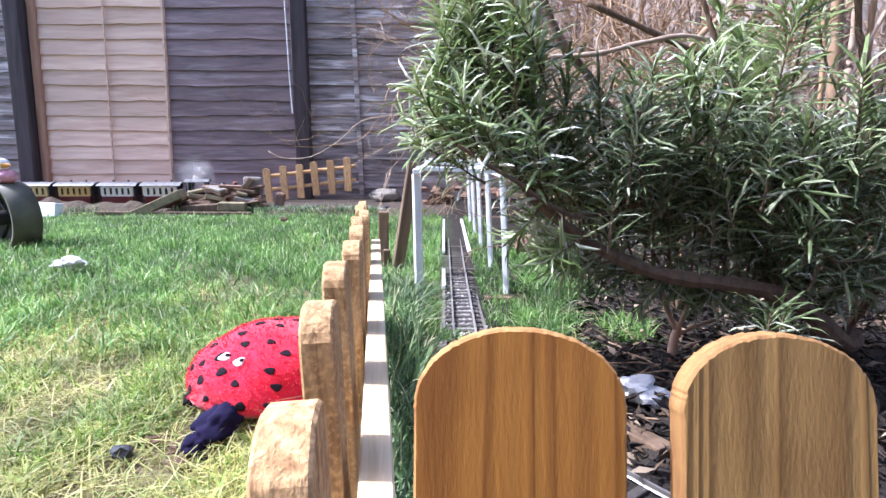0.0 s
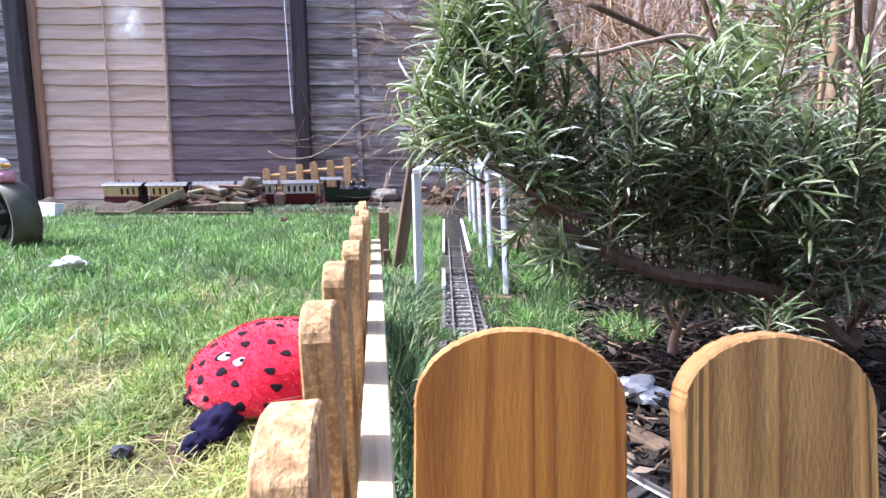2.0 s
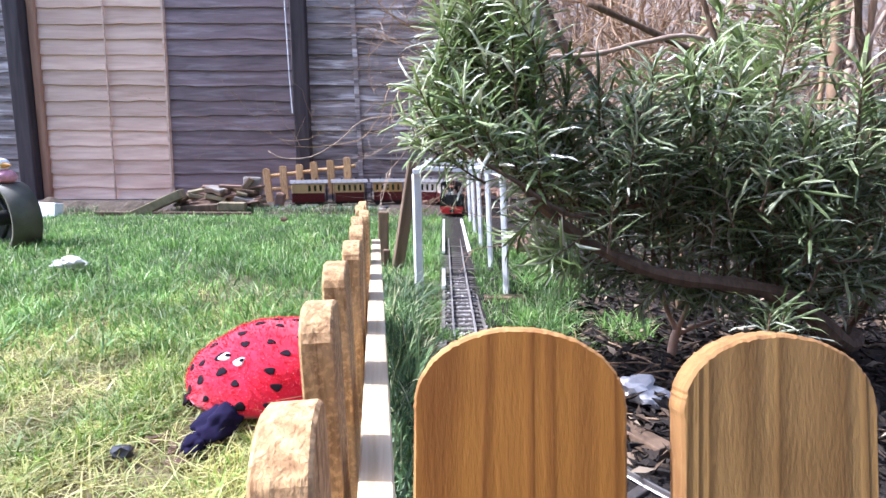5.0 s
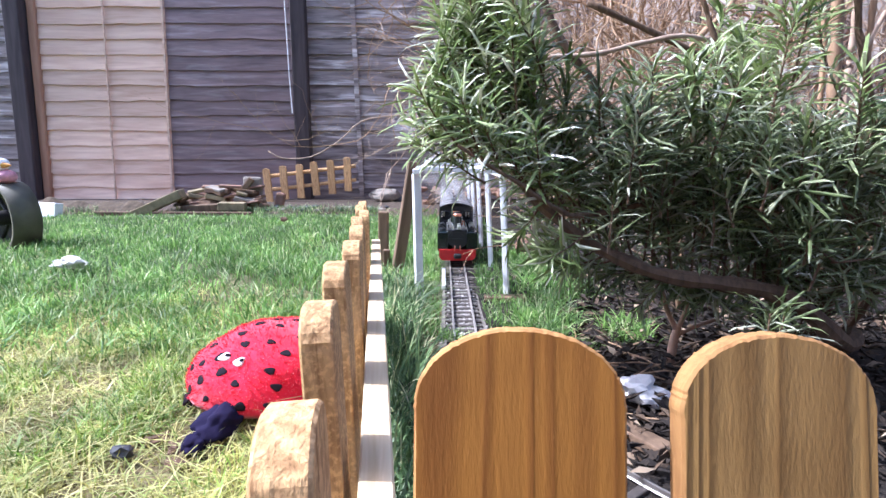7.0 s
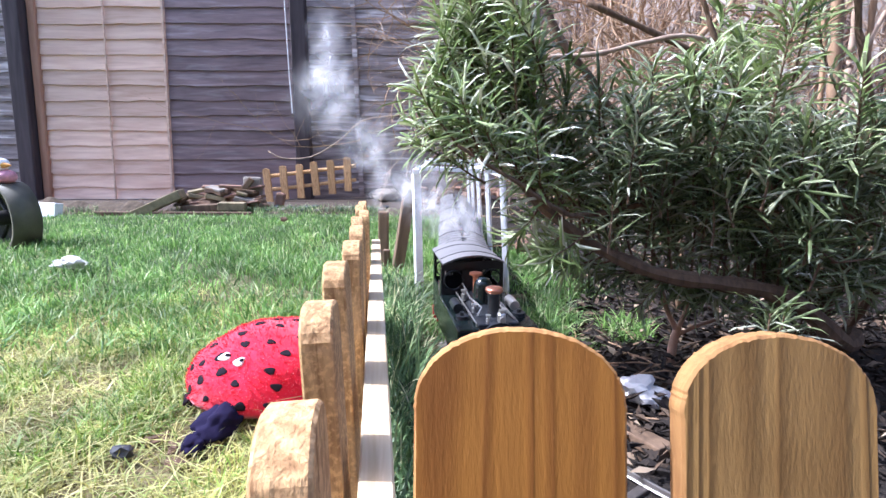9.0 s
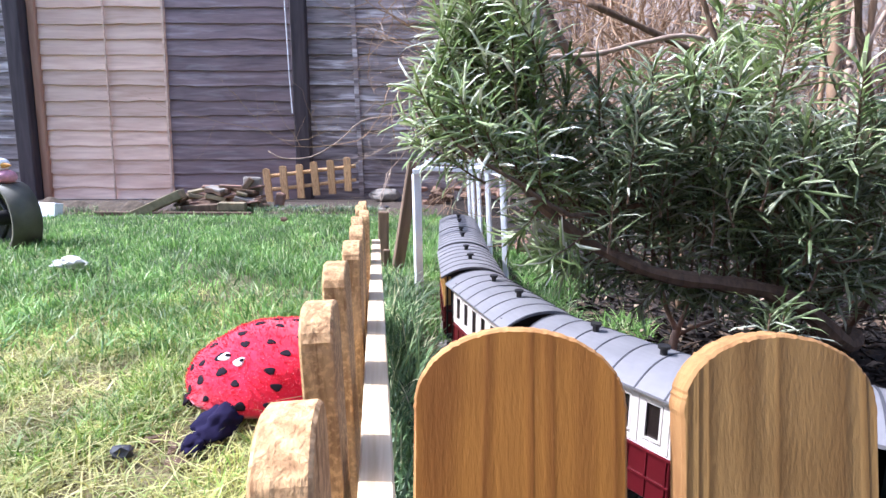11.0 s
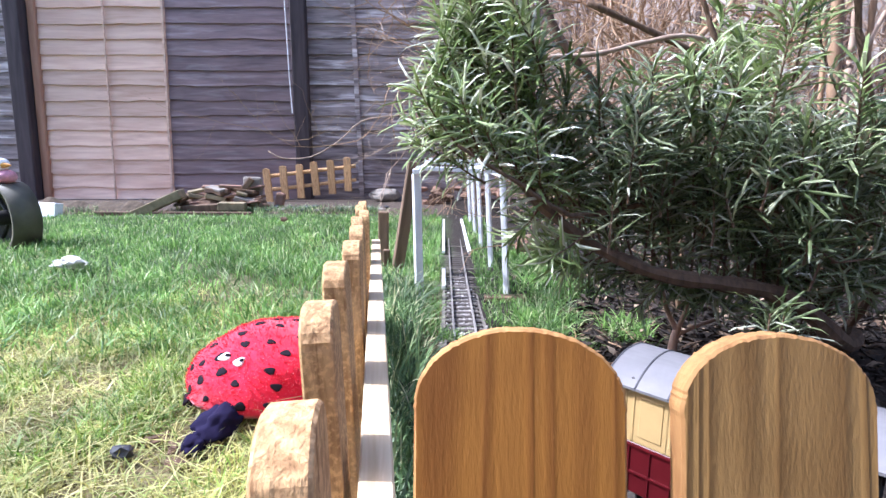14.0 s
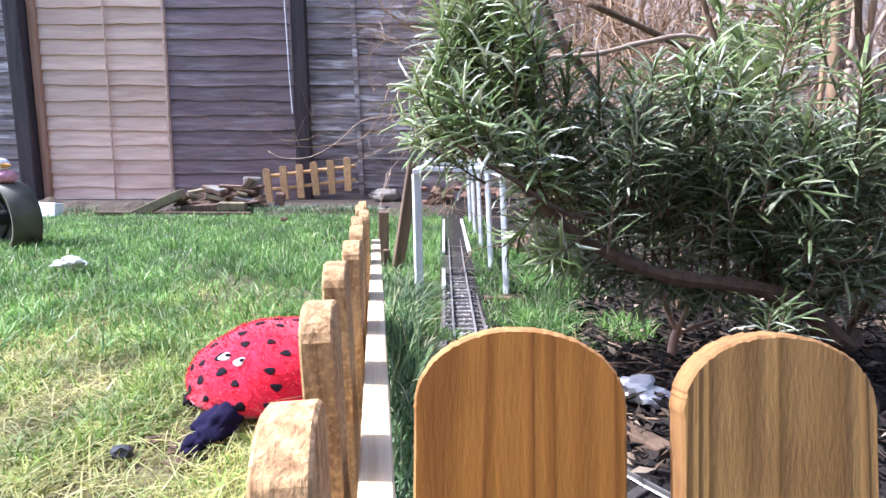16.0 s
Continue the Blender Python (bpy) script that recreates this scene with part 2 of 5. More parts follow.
PLUSH_NAVY = plain("navy_felt", (0.012, 0.009, 0.036), 0.9, var=0.2, scale=60, bump=0.6, spec=0.15)
WHEEL_GREEN = plain("olive_paint", (0.10, 0.095, 0.065), 0.6, var=0.25, scale=14, bump=0.4)
PINK = plain("pink_glaze", (0.72, 0.32, 0.40), 0.4, var=0.3, scale=60)
ORANGE = plain("orange_glaze", (0.75, 0.35, 0.08), 0.4, var=0.2)


# ---------------------------------------------------------------- ground
def ground_z(x, y):
    t = min(1.0, max(0.0, (y - 0.9) / 1.7))
    return 0.037 * t * t * (3 - 2 * t)


def hollow(x, y):
    """The bed lies a little lower than the lawn."""
    return 0.008 * min(1.0, max(0.0, (0.95 - y) / 0.35)) * min(1.0, max(0.0, (x + 0.02) / 0.08))


def mat_ground():
    m = Mat("lawn_soil", 0.95)
    p = m.world_coords()
    big, fine = m.noise(5.0, p, 4), m.noise(160.0, p, 5)
    straw = m.ramp(fine, (0.25, (0.06, 0.045, 0.028)), (0.5, (0.20, 0.16, 0.075)), (0.75, (0.40, 0.35, 0.20)))
    turf = m.ramp(fine, (0.25, (0.02, 0.035, 0.012)), (0.75, (0.10, 0.15, 0.05)))
    sep = m.n.new("ShaderNodeSeparateXYZ")
    m.l.new(p, sep.inputs[0])
    spot = m.n.new("ShaderNodeVectorMath")
    spot.operation = "DISTANCE"
    m.l.new(p, spot.inputs[0])
    spot.inputs[1].default_value = (-0.5, 0.3, 0.0)
    far = m.math("ADD", m.math("MULTIPLY", m.math("SUBTRACT", spot.outputs["Value"], 0.75), 1.6), m.math("SUBTRACT", big, 0.5))
    lawn = m.mix(m.ramp(far, (0.0, (0, 0, 0)), (1.0, (1, 1, 1))), straw, turf)
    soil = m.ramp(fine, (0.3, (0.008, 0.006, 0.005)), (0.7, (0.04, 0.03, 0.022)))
    edge = m.math("ADD", m.math("MULTIPLY", m.math("SUBTRACT", sep.outputs[1], 2.50), 9.0), m.math("SUBTRACT", big, 0.5))
    earth = m.ramp(fine, (0.3, (0.035, 0.026, 0.020)), (0.7, (0.13, 0.10, 0.075)))
    lawn = m.mix(m.ramp(edge, (0.0, (0, 0, 0)), (1.0, (1, 1, 1))), lawn, earth)
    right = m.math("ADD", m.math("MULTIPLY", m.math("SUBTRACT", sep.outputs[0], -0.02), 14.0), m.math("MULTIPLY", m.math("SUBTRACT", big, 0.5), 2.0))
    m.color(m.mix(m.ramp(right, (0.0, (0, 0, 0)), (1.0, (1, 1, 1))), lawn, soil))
    m.bump(fine, 1.0, 0.008)
    return m.m


def build_ground():
    bm = bmesh.new()
    xs = [-300, -60, -15, -6] + [-4 + 0.1 * i for i in range(66)] + [4, 8, 20, 60, 300]
    ys = [-300, -60, -10, -3, -1, -0.4] + [0.1 * i for i in range(40)] + [5, 8, 20, 60, 300]
    grid = [[bm.verts.new((x, y, ground_z(x, y) + 0.008 * noise.noise(Vector((x * 2.6, y * 2.6, 0))) - 0.004 - hollow(x, y))) for x in xs] for y in ys]
    for a, b in zip(grid, grid[1:]):
        for k in range(len(xs) - 1):
            bm.faces.new((a[k], a[k + 1], b[k + 1], b[k]))
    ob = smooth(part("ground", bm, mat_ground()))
    tagged(ob, "patchy lawn of straw and soil with a bare dark bed", "ground", kind="structure")


# ---------------------------------------------------------------- panel fence behind the lawn
FENCE_Y = 3.4


def lap_board(name, length, mat, parent, m, seed, pitch):
    """A waney-edged board, thin above and thick below."""
    bm = bmesh.new()
    n = 18
    h = pitch * 0.58
    top, bot = [], []
    for i in range(n + 1):
        x = length * (i / n - 0.5)
        w = 0.010 * noise.noise(Vector((x * 3, seed * 1.7, 0.3))) + 0.007 * noise.noise(Vector((x * 11, seed, 2)))
        b = 0.004 * noise.noise(Vector((x * 2.2, seed * 2.9, 5)))
        top.append((bm.verts.new((x, 0.004, h)), bm.verts.new((x, -0.002, h))))
        bot.append((bm.verts.new((x, -0.004 + b, -h + w)), bm.verts.new((x, -0.0165 + b, -h + 0.002 + w))))
    for i in range(n):
        for q in ((top[i][1], top[i + 1][1], bot[i + 1][1], bot[i][1]), (bot[i][1], bot[i + 1][1], bot[i + 1][0], bot[i][0]),
                  (top[i][0], top[i + 1][0], top[i + 1][1], top[i][1]), (bot[i][0], bot[i + 1][0], top[i + 1][0], top[i][0])):
            bm.faces.new(q)
    for i in (0, n):
        bm.faces.new((top[i][0], top[i][1], bot[i][1], bot[i][0]))
    ob = part(name, bm, mat, parent)
    ob.matrix_basis = m
    return ob


def lap_panel(y, ends, mats, label, battens=(), pitch=0.093):
    """A lap panel; ends: (x at the foot, sideways lean) of each edge, and battens the same with a material."""
    root = thing("fence_panel", label, "fence panel", kind="structure")
    rnd = random.Random(int(1000 + ends[0][0] * 100))
    for r in range(int(1.82 / pitch)):
        z = 0.065 + r * pitch
        for (a, la), (b, lb), mt in zip(ends, ends[1:], mats):
            xa, xb = a + la * z, b + lb * z - 0.002
            lap_board("board", xb - xa, mt, root, pose((xa + xb) / 2, y, z, 0, rnd.uniform(-0.35, 0.35)), r * 1.3 + a, pitch)
    for x, lean, w, mt in battens:
        bm = bmesh.new()
        box(bm, (0, 0, 0.92), (w, 0.010, 1.82), bevel=0.002)
        part("batten", bm, mt, root).matrix_basis = pose(x, y - 0.0245, 0, 0, math.degrees(math.atan(lean)))
    bm = bmesh.new()
    box(bm, ((ends[0][0] + ends[-1][0]) / 2, y - 0.012, -0.03), (ends[-1][0] - ends[0][0], 0.03, 0.06), bevel=0.004)
    part("gravel_board", bm, mats[-1], root)


def fence_post(x, y, w, mat, label, lean=0.0):
    bm = bmesh.new()
    box(bm, (0, 0, 0.98), (w, w, 2.0), bevel=0.006)
    ob = part("fence_post", bm, mat)
    ob.matrix_basis = pose(x, y, 0, 0, lean, 0)
    tagged(ob, label, "post", kind="structure")


def build_back_fence():
    lap_panel(FENCE_Y + 0.06, [(-4.6, 0.05), (-2.77, 0.05)], [PANEL_GREY], "grey weathered lap fence panel beside the lawn",
              [(-2.81, 0.05, 0.03, PANEL_GREY)])
    lap_panel(FENCE_Y, [(-2.60, 0.055), (-1.785, 0.045), (-0.96, 0.012)], [PANEL_LIGHT, PANEL_DARK], "lap fence panel stained half pale and half dark brown",
              [(-1.795, 0.045, 0.016, PANEL_LIGHT), (-2.17, 0.05, 0.010, PANEL_LIGHT)])
    lap_panel(FENCE_Y, [(-0.853, 0.0), (1.0, 0.0)], [PANEL_GREY], "grey weathered lap fence panel behind bare twigs",
              [(-0.535, -0.02, 0.030, PANEL_GREY), (0.1, 0.0, 0.030, PANEL_GREY)])
    lap_panel(FENCE_Y, [(1.055, 0.0), (2.9, 0.0)], [PANEL_GREY], "grey weathered lap fence panel behind bare twigs")
    fence_post(-2.700, FENCE_Y - 0.03, 0.10, POST_DARK, "dark stained timber fence post", 2.8)
    fence_post(-2.618, FENCE_Y - 0.005, 0.052, POST_RED, "orange-brown timber fence post", 3.0)
    fence_post(-0.905, FENCE_Y - 0.02, 0.095, POST_DARK, "dark stained timber fence post", 0.5)
    fence_post(1.03, FENCE_Y, 0.06, POST_DARK, "dark stained timber fence post")
    bm = bmesh.new()
    tube(bm, [(-0.975, FENCE_Y - 0.075, 1.75), (-0.965, FENCE_Y - 0.075, 1.25), (-0.960, FENCE_Y - 0.075, 0.8), (-0.953, FENCE_Y - 0.075, 0.58)],
         0.003, 6)
    tagged(part("cable", bm, WHITE_PAINT), "thin white cable hanging down a fence post", "cable")


def build_side_fence():
    """Slatted fence on the bed's side and a pale rendered wall beyond it."""
    root = thing("slat_fence", "weathered brown fence of upright slats behind shrubs", "fence", kind="structure")
    rnd = random.Random(4)
    bm = bmesh.new()
    box(bm, (0, 0, 0.95), (0.022, 0.012, 1.9), bevel=0.002)
    first = part("slat", bm, TRELLIS, root)
    d = Vector((1.55 - 0.35, 1.0 - 3.0, 0)).normalized()
    ang = math.degrees(math.atan2(d.y, d.x))
    for i in range(34):
        p = Vector((0.35, 3.0, 0)) + d * 0.072 * i
        m = pose(p.x, p.y, 0, rnd.uniform(-1, 1), rnd.uniform(-1, 1), ang)
        if i == 0:
            first.matrix_basis = m
        else:
            share("slat", first, root, m)
    for z in (0.35, 1.0, 1.6):
        bm = bmesh.new()
        box(bm, (1.22, 0.02, z), (2.45, 0.022, 0.05), bevel=0.003)
        part("rail", bm, TRELLIS, root).matrix_basis = pose(0.35, 3.0, 0, 0, 0, ang)
    wl = plain("pale_render", (0.40, 0.355, 0.32), 0.9, var=0.35, scale=9, bump=0.6)
    bm = bmesh.new()
    box(bm, (0, 0, 1.1), (4.5, 0.12, 2.2))
    ob = part("wall_east", bm, wl)
    ob.matrix_basis = pose(1.62, 2.3, 0, 0, 0, ang)
    tagged(ob, "pale weathered garden wall behind slats and shrubs", "wall", kind="structure")


# ---------------------------------------------------------------- picket fences
def picket_mesh(w, t, h, shoulder, mat, name="picket", steps=24, worn=0.0):
    """A board standing on z = 0 with a rounded head."""
    bm = bmesh.new()
    out = [(-w / 2, 0), (w / 2, 0), (w / 2, h - shoulder)]
    for i in range(1, steps):
        a = math.pi * i / steps
        out.append((w / 2 * math.cos(a), h - shoulder + shoulder * math.sin(a) ** 0.85))
    out.append((-w / 2, h - shoulder))
    rr = random.Random(int(h * 1e5 + w * 1e4))
    out = [(x + rr.uniform(-worn, worn), z + (rr.uniform(-worn, worn) if z else 0)) for x, z in out]
    prism(bm, out, -t / 2, t / 2)
    bmesh.ops.recalc_face_normals(bm, faces=bm.faces)
    edges = [e for e in bm.edges if len(e.link_faces) == 2 and e.calc_face_angle() > 1.0]
    bmesh.ops.bevel(bm, geom=edges, offset=min(0.0010, t * 0.11), segments=1, affect="EDGES")
    return bm


def build_front_fence():
    """The low fence close before the camera; it leans away from it."""
    root = thing("picket_fence", "low golden pine picket fence leaning over a dark flower bed", "fence", pose(0, 0.104, 0, -13, 0, -1.5))
    a = part("picket", picket_mesh(0.0735, 0.0080, 0.301, 0.029, PINE, steps=84, worn=0.00022), PINE, root, "orange-brown pine picket")
    a.matrix_basis = pose(0.0250, 0, 0)
    b = part("picket", picket_mesh(0.0680, 0.010, 0.302, 0.028, PINE_PALE, steps=84, worn=0.00026), PINE_PALE, root, "pale coarse-grained pine picket")
    b.matrix_basis = pose(0.1124, 0, -0.002, 0, 0, 3)
    # sawn edges, coloured paler to paint the sun's bright rim
    for p in (a, b):
        p.data.materials.append(PINE_LIT_EDGE)
        for f in p.data.polygons:
            f.material_index = 1 if abs(f.normal.y) < 0.85 else 0
    c = share("picket", a, root, pose(0.222, 0.001, -0.003))
    share("picket", b, root, pose(0.312, 0, 0.001))
    for z in (0.075, 0.175):
        bm = bmesh.new()
        box(bm, (0.17, 0.0165, z), (0.34, 0.014, 0.028), bevel=0.001)
        part("rail", bm, PINE_RAIL, root)


def build_side_pickets():
    """The fence's other arm, which runs away along the lawn and drops a little."""
    root = thing("picket_fence", "low pale pine picket fence along the lawn edge", "fence")
    u = Vector((-0.1300, 1.0, -0.0352))
    yaw = math.degrees(math.atan2(u.y, u.x))
    p0 = Vector((-0.0338, 0.113, 0.2948))
    first = None
    rnd = random.Random(7)
    for k in range(9):
        p = p0 + u * 0.0954 * k
        m = pose(p.x, p.y, p.z - 0.297, rnd.uniform(-1.5, 1.5), rnd.uniform(-1.0, 1.0), yaw + rnd.uniform(-2, 2))
        if first is None:
            first = part("picket", picket_mesh(0.036, 0.0135, 0.297, 0.0160, PINE_SIDE, steps=28, worn=0.0004), PINE_SIDE, root)
            first.matrix_basis = m
        else:
            share("picket", first, root, m)
    for dz in (0.085, 0.185):
        bm = bmesh.new()
        a, b = p0 + u * -0.01 + Vector((0.016, 0, -dz)), p0 + u * 0.80 + Vector((0.016, 0, -dz))
        mid = (a + b) / 2
        box(bm, (0, 0, 0), (0.0150, (b - a).length, 0.026), bevel=0.001)
        ob = part("rail", bm, PINE_RAIL, root)
        ob.matrix_basis = Matrix.Translation(mid) @ (b - a).to_track_quat("Y", "Z").to_matrix().to_4x4()


def build_far_pickets():
    root = thing("picket_fence", "short tilted pine picket fence by the back fence", "fence")
    first = None
    for k in range(6):
        x = -1.088 + 0.099 * k
        z = 0.030 + 0.013 * k + 0.004 * (k % 2)
        m = pose(x, 3.2, z, 0, -4 + 1.5 * (k % 3), -4)
        if first is None:
            first = part("picket", picket_mesh(0.045, 0.012, 0.21, 0.015, PINE_SIDE, worn=0.0006), PINE_SIDE, root)
            first.matrix_basis = m
        else:
            share("picket", first, root, m)
    for z in (0.07, 0.155):
        bm = bmesh.new()
        tube(bm, [(-1.10, 3.213, z + 0.035), (-0.545, 3.213, z + 0.100)], 0.011, 8)
        part("rail", bm, PINE_SIDE, root)


def build_unseen_wall():
    """Unseen plain brick wall added behind the camera; closes the garden and cuts skylight."""
    m = Mat("unseen_wall_brick", 0.9)
    br = m.n.new("ShaderNodeTexBrick")
    br.inputs["Scale"].default_value = 1.0
    br.inputs["Brick Width"].default_value, br.inputs["Row Height"].default_value, br.inputs["Mortar Size"].default_value = 0.225, 0.075, 0.008
    br.inputs["Color1"].default_value, br.inputs["Color2"].default_value = (0.30, 0.14, 0.09, 1), (0.22, 0.10, 0.07, 1)
    br.inputs["Mortar"].default_value = (0.35, 0.32, 0.28, 1)
    g = m.n.new("ShaderNodeMapping")
    g.inputs["Rotation"].default_value = (radians(90), 0, 0)
    m.l.new(m.tc.outputs["Object"], g.inputs["Vector"])
    m.l.new(g.outputs[0], br.inputs["Vector"])
    m.color(br.outputs["Color"])
    bm = bmesh.new()
    box(bm, (0, 0, 1.4), (9.0, 0.22, 2.8))
    ob = part("wall_south", bm, m.m)
    ob.matrix_basis = pose(-0.5, -2.4, 0)
    tagged(ob, "plain red brick wall, unseen, added to close the garden", "wall", kind="structure")


build_ground()
build_unseen_wall()
build_back_fence()
build_side_fence()
build_front_fence()
build_side_pickets()
build_far_pickets()


# ---------------------------------------------------------------- railway
def route():
    """The track's centre line, as points about 1 cm apart, from behind the lawn's far side to the bed."""
    pts = []
    for i in range(351):
        x = -3.7 + 3.545 * i / 350
        y = 3.06 - 0.32 * max(0.0, min(1.0, (-0.30 - x) / 1.15)) ** 1.1
        pts.append((x, y))
    for i in range(1, 33):
        a = radians(90 - 90 * i / 32)
        pts.append((-0.155 + 0.2 * math.cos(a), 2.86 + 0.2 * math.sin(a)))
    for i in range(1, 181):
        pts.append((0.043 + 0.002 * max(0.0, 1 - i / 20), 2.86 - 0.010639 * i))
    for i in range(1, 123):
        a = radians(180 + 90 * i / 122)
        pts.append((0.803 + 0.760 * math.cos(a), 0.945 + 0.760 * math.sin(a)))
    for i in range(1, 191):
        pts.append((0.803 + 0.01 * i, 0.185))
    out, s = [], 0.0
    for i, (x, y) in enumerate(pts):
        if i:
            s += math.hypot(x - pts[i - 1][0], y - pts[i - 1][1])
        z = 0.012 + 0.018 * min(1.0, max(0.0, (y - 1.3) / 1.3)) - 0.008 * min(1.0, max(0.0, (0.90 - y) / 0.35))
        out.append((s, Vector((x, y, z))))
    return out


ROUTE = route()
BEND = min(ROUTE, key=lambda r: (r[1] - Vector((0.043, 0.945, 0.012))).length)[0]
RS = np.array([r[0] for r in ROUTE])
RX = np.array([tuple(r[1]) for r in ROUTE])


def on_route(s):
    return Vector([float(np.interp(s, RS, RX[:, k])) for k in range(3)])


def rail_pose(s, half=0.07):
    """A vehicle's pose with its middle at s; its front looks along +y of its own space."""
    a, b = on_route(s - half), on_route(s + half)
    d = b - a
    m = d.to_track_quat("Y", "Z").to_matrix().to_4x4()
    return Matrix.Translation((a + b) / 2) @ m


def build_track():
    root = thing("railway_track", "narrow miniature railway track on grey ballast", "railway track", kind="structure")
    for side in (-0.0215, 0.0215):
        bm = bmesh.new()
        rings = []
        for i in range(0, len(ROUTE), 2):
            s, p = ROUTE[i]
            d = (on_route(s + 0.01) - on_route(s - 0.01)).normalized()
            n = Vector((d.y, -d.x, 0)).normalized()
            c = p + n * side
            prof = ((-0.0014, 0), (0.0014, 0), (0.0014, -0.0018), (0.0006, -0.003), (0.0006, -0.0062), (0.0022, -0.0075), (-0.0022, -0.0075),
                    (-0.0006, -0.0062), (-0.0006, -0.003), (-0.0014, -0.0018))
            rings.append([bm.verts.new(c + n * u + Vector((0, 0, w))) for u, w in prof])
        for a, b in zip(rings, rings[1:]):
            for k in range(10):
                bm.faces.new((a[k], a[(k + 1) % 10], b[(k + 1) % 10], b[k]))
        part("rail", bm, RAIL_STEEL, root)
    rnd = random.Random(2)
    sm = plain("sleeper_plastic", (0.075, 0.064, 0.056), 0.8, var=0.4, scale=50, bump=0.6)
    bm = bmesh.new()
    box(bm, (0, 0, 0), (0.076, 0.011, 0.008), bevel=0.001)
    first = part("sleeper", bm, sm, root)
    s, k = 2.3, 0
    while s < RS[-1] - 0.6:
        m = rail_pose(s, 0.01) @ pose(rnd.uniform(-0.001, 0.001), 0, -0.0115, 0, 0, rnd.uniform(-1.5, 1.5))
        if k == 0:
            first.matrix_basis = m
        else:
            share("sleeper", first, root, m)
        s += 0.0285
        k += 1
    # ballast: one joined heap of small stones
    proto = [Vector(v) for v in ((1, 0, 0), (-1, 0, 0), (0, 1, 0), (0, -1, 0), (0, 0, 1), (0, 0, -1))]
    faces = ((0, 2, 4), (2, 1, 4), (1, 3, 4), (3, 0, 4), (2, 0, 5), (1, 2, 5), (3, 1, 5), (0, 3, 5))
    vs, fs = [], []
    for i in range(10500):
        s = rnd.uniform(1.2, BEND + 0.3) if i < 2600 else rnd.uniform(BEND - 1.6, BEND + 0.25)
        p = on_route(s)
        d = on_route(s + 0.02) - on_route(s - 0.02)
        n = Vector((d.y, -d.x, 0)).normalized()
        w = rnd.gauss(0, 0.024)
        c = p + n * w + Vector((0, 0, -0.011 - 0.004 * (abs(w) > 0.035) - 2.0 * max(0, abs(w) - 0.045) * 0.1))
        r = rnd.uniform(0.002, 0.0048)
        b = len(vs)
        for v in proto:
            q = v * r * rnd.uniform(0.6, 1.25)
            q.rotate(Euler((i, i * 1.7, i * 0.3)))
            vs.append(tuple(c + Vector((q.x, q.y, q.z * 0.75))))
        fs += [tuple(b + j for j in f) for f in faces]
    me = bpy.data.meshes.new("ballast")
    me.from_pydata(vs, [], fs)
    bmat = Mat("ballast_stone", 0.9)
    bmat.color(bmat.ramp(bmat.rnd(True), (0.0, (0.09, 0.085, 0.08)), (0.6, (0.30, 0.28, 0.26)), (1.0, (0.60, 0.58, 0.55))))
    me.materials.append(bmat.m)
    ob = new("ballast", me)
    ob.parent = root
    ob["kind"] = "stuff"
    ob["label"] = "loose grey ballast stones"
    bm = bmesh.new()
    rings = []
    for i in range(0, len(ROUTE), 3):
        s, p = ROUTE[i]
        if s > BEND + 0.16:
            break
        d = (on_route(s + 0.01) - on_route(s - 0.01)).normalized()
        n = Vector((d.y, -d.x, 0)).normalized()
        rings.append([bm.verts.new(p + n * u + Vector((0, 0, w))) for u, w in ((-0.085, -0.03), (-0.042, -0.0125), (0.042, -0.0125), (0.085, -0.03))])
    for a, b in zip(rings, rings[1:]):
        for k in range(3):
            bm.faces.new((a[k], a[k + 1], b[k + 1], b[k]))
    smooth(part("track_bed", bm, plain("bed_gravel", (0.24, 0.215, 0.19), 0.95, var=0.5, scale=120, bump=1.0), root))


def build_white_frame():
    """White tunnel frame over the straight."""
    root = thing("white_tunnel_frame", "white painted post and rail frame over the railway", "frame")

    def bar(name, a, b, w, t, mat=WHITE_PAINT):
        bm = bmesh.new()
        a, b = Vector(a), Vector(b)
        box(bm, (0, 0, 0), (w, t, (b - a).length), bevel=0.001)
        ob = part(name, bm, mat, root)
        ob.matrix_basis = Matrix.Translation((a + b) / 2) @ (b - a).to_track_quat("Z", "Y").to_matrix().to_4x4()
    bar("post", (-0.057, 1.185, 0.0), (-0.062, 1.195, 0.30), 0.019, 0.012)
    for i, (x0, y0) in enumerate(((0.157, 1.21), (0.145, 1.50), (0.137, 1.78), (0.130, 2.02), (0.124, 2.25))):
        bar("post", (x0, y0, 0.003 * i), (x0 - 0.016, y0 + 0.005, 0.29), 0.019, 0.012)
    bar("top_rail", (-0.062, 1.17, 0.305), (-0.046, 2.34, 0.30), 0.014, 0.012)
    bar("top_rail", (0.142, 1.19, 0.296), (0.106, 2.32, 0.295), 0.014, 0.012)
    for y in (1.20, 1.75, 2.30):
        bar("cross_beam", (-0.062, y, 0.313), (0.143, y, 0.304), 0.014, 0.01)
    bar("ground_rail", (0.002, 1.24, 0.014), (0.002, 1.42, 0.016), 0.009, 0.012)
    bar("ground_rail", (0.002, 1.66, 0.020), (0.004, 2.36, 0.032), 0.009, 0.010)
    bar("ground_rail", (0.088, 1.66, 0.020), (0.086, 2.36, 0.032), 0.011, 0.012)
    for y in (1.27, 1.36, 1.46, 1.62, 1.78, 1.93, 2.1):
        bar("rung", (-0.055, y, 0.012 + 0.012 * (y - 1.2)), (0.14, y, 0.003 + 0.02 * (y - 1.2)), 0.0024, 0.0024, STONE)
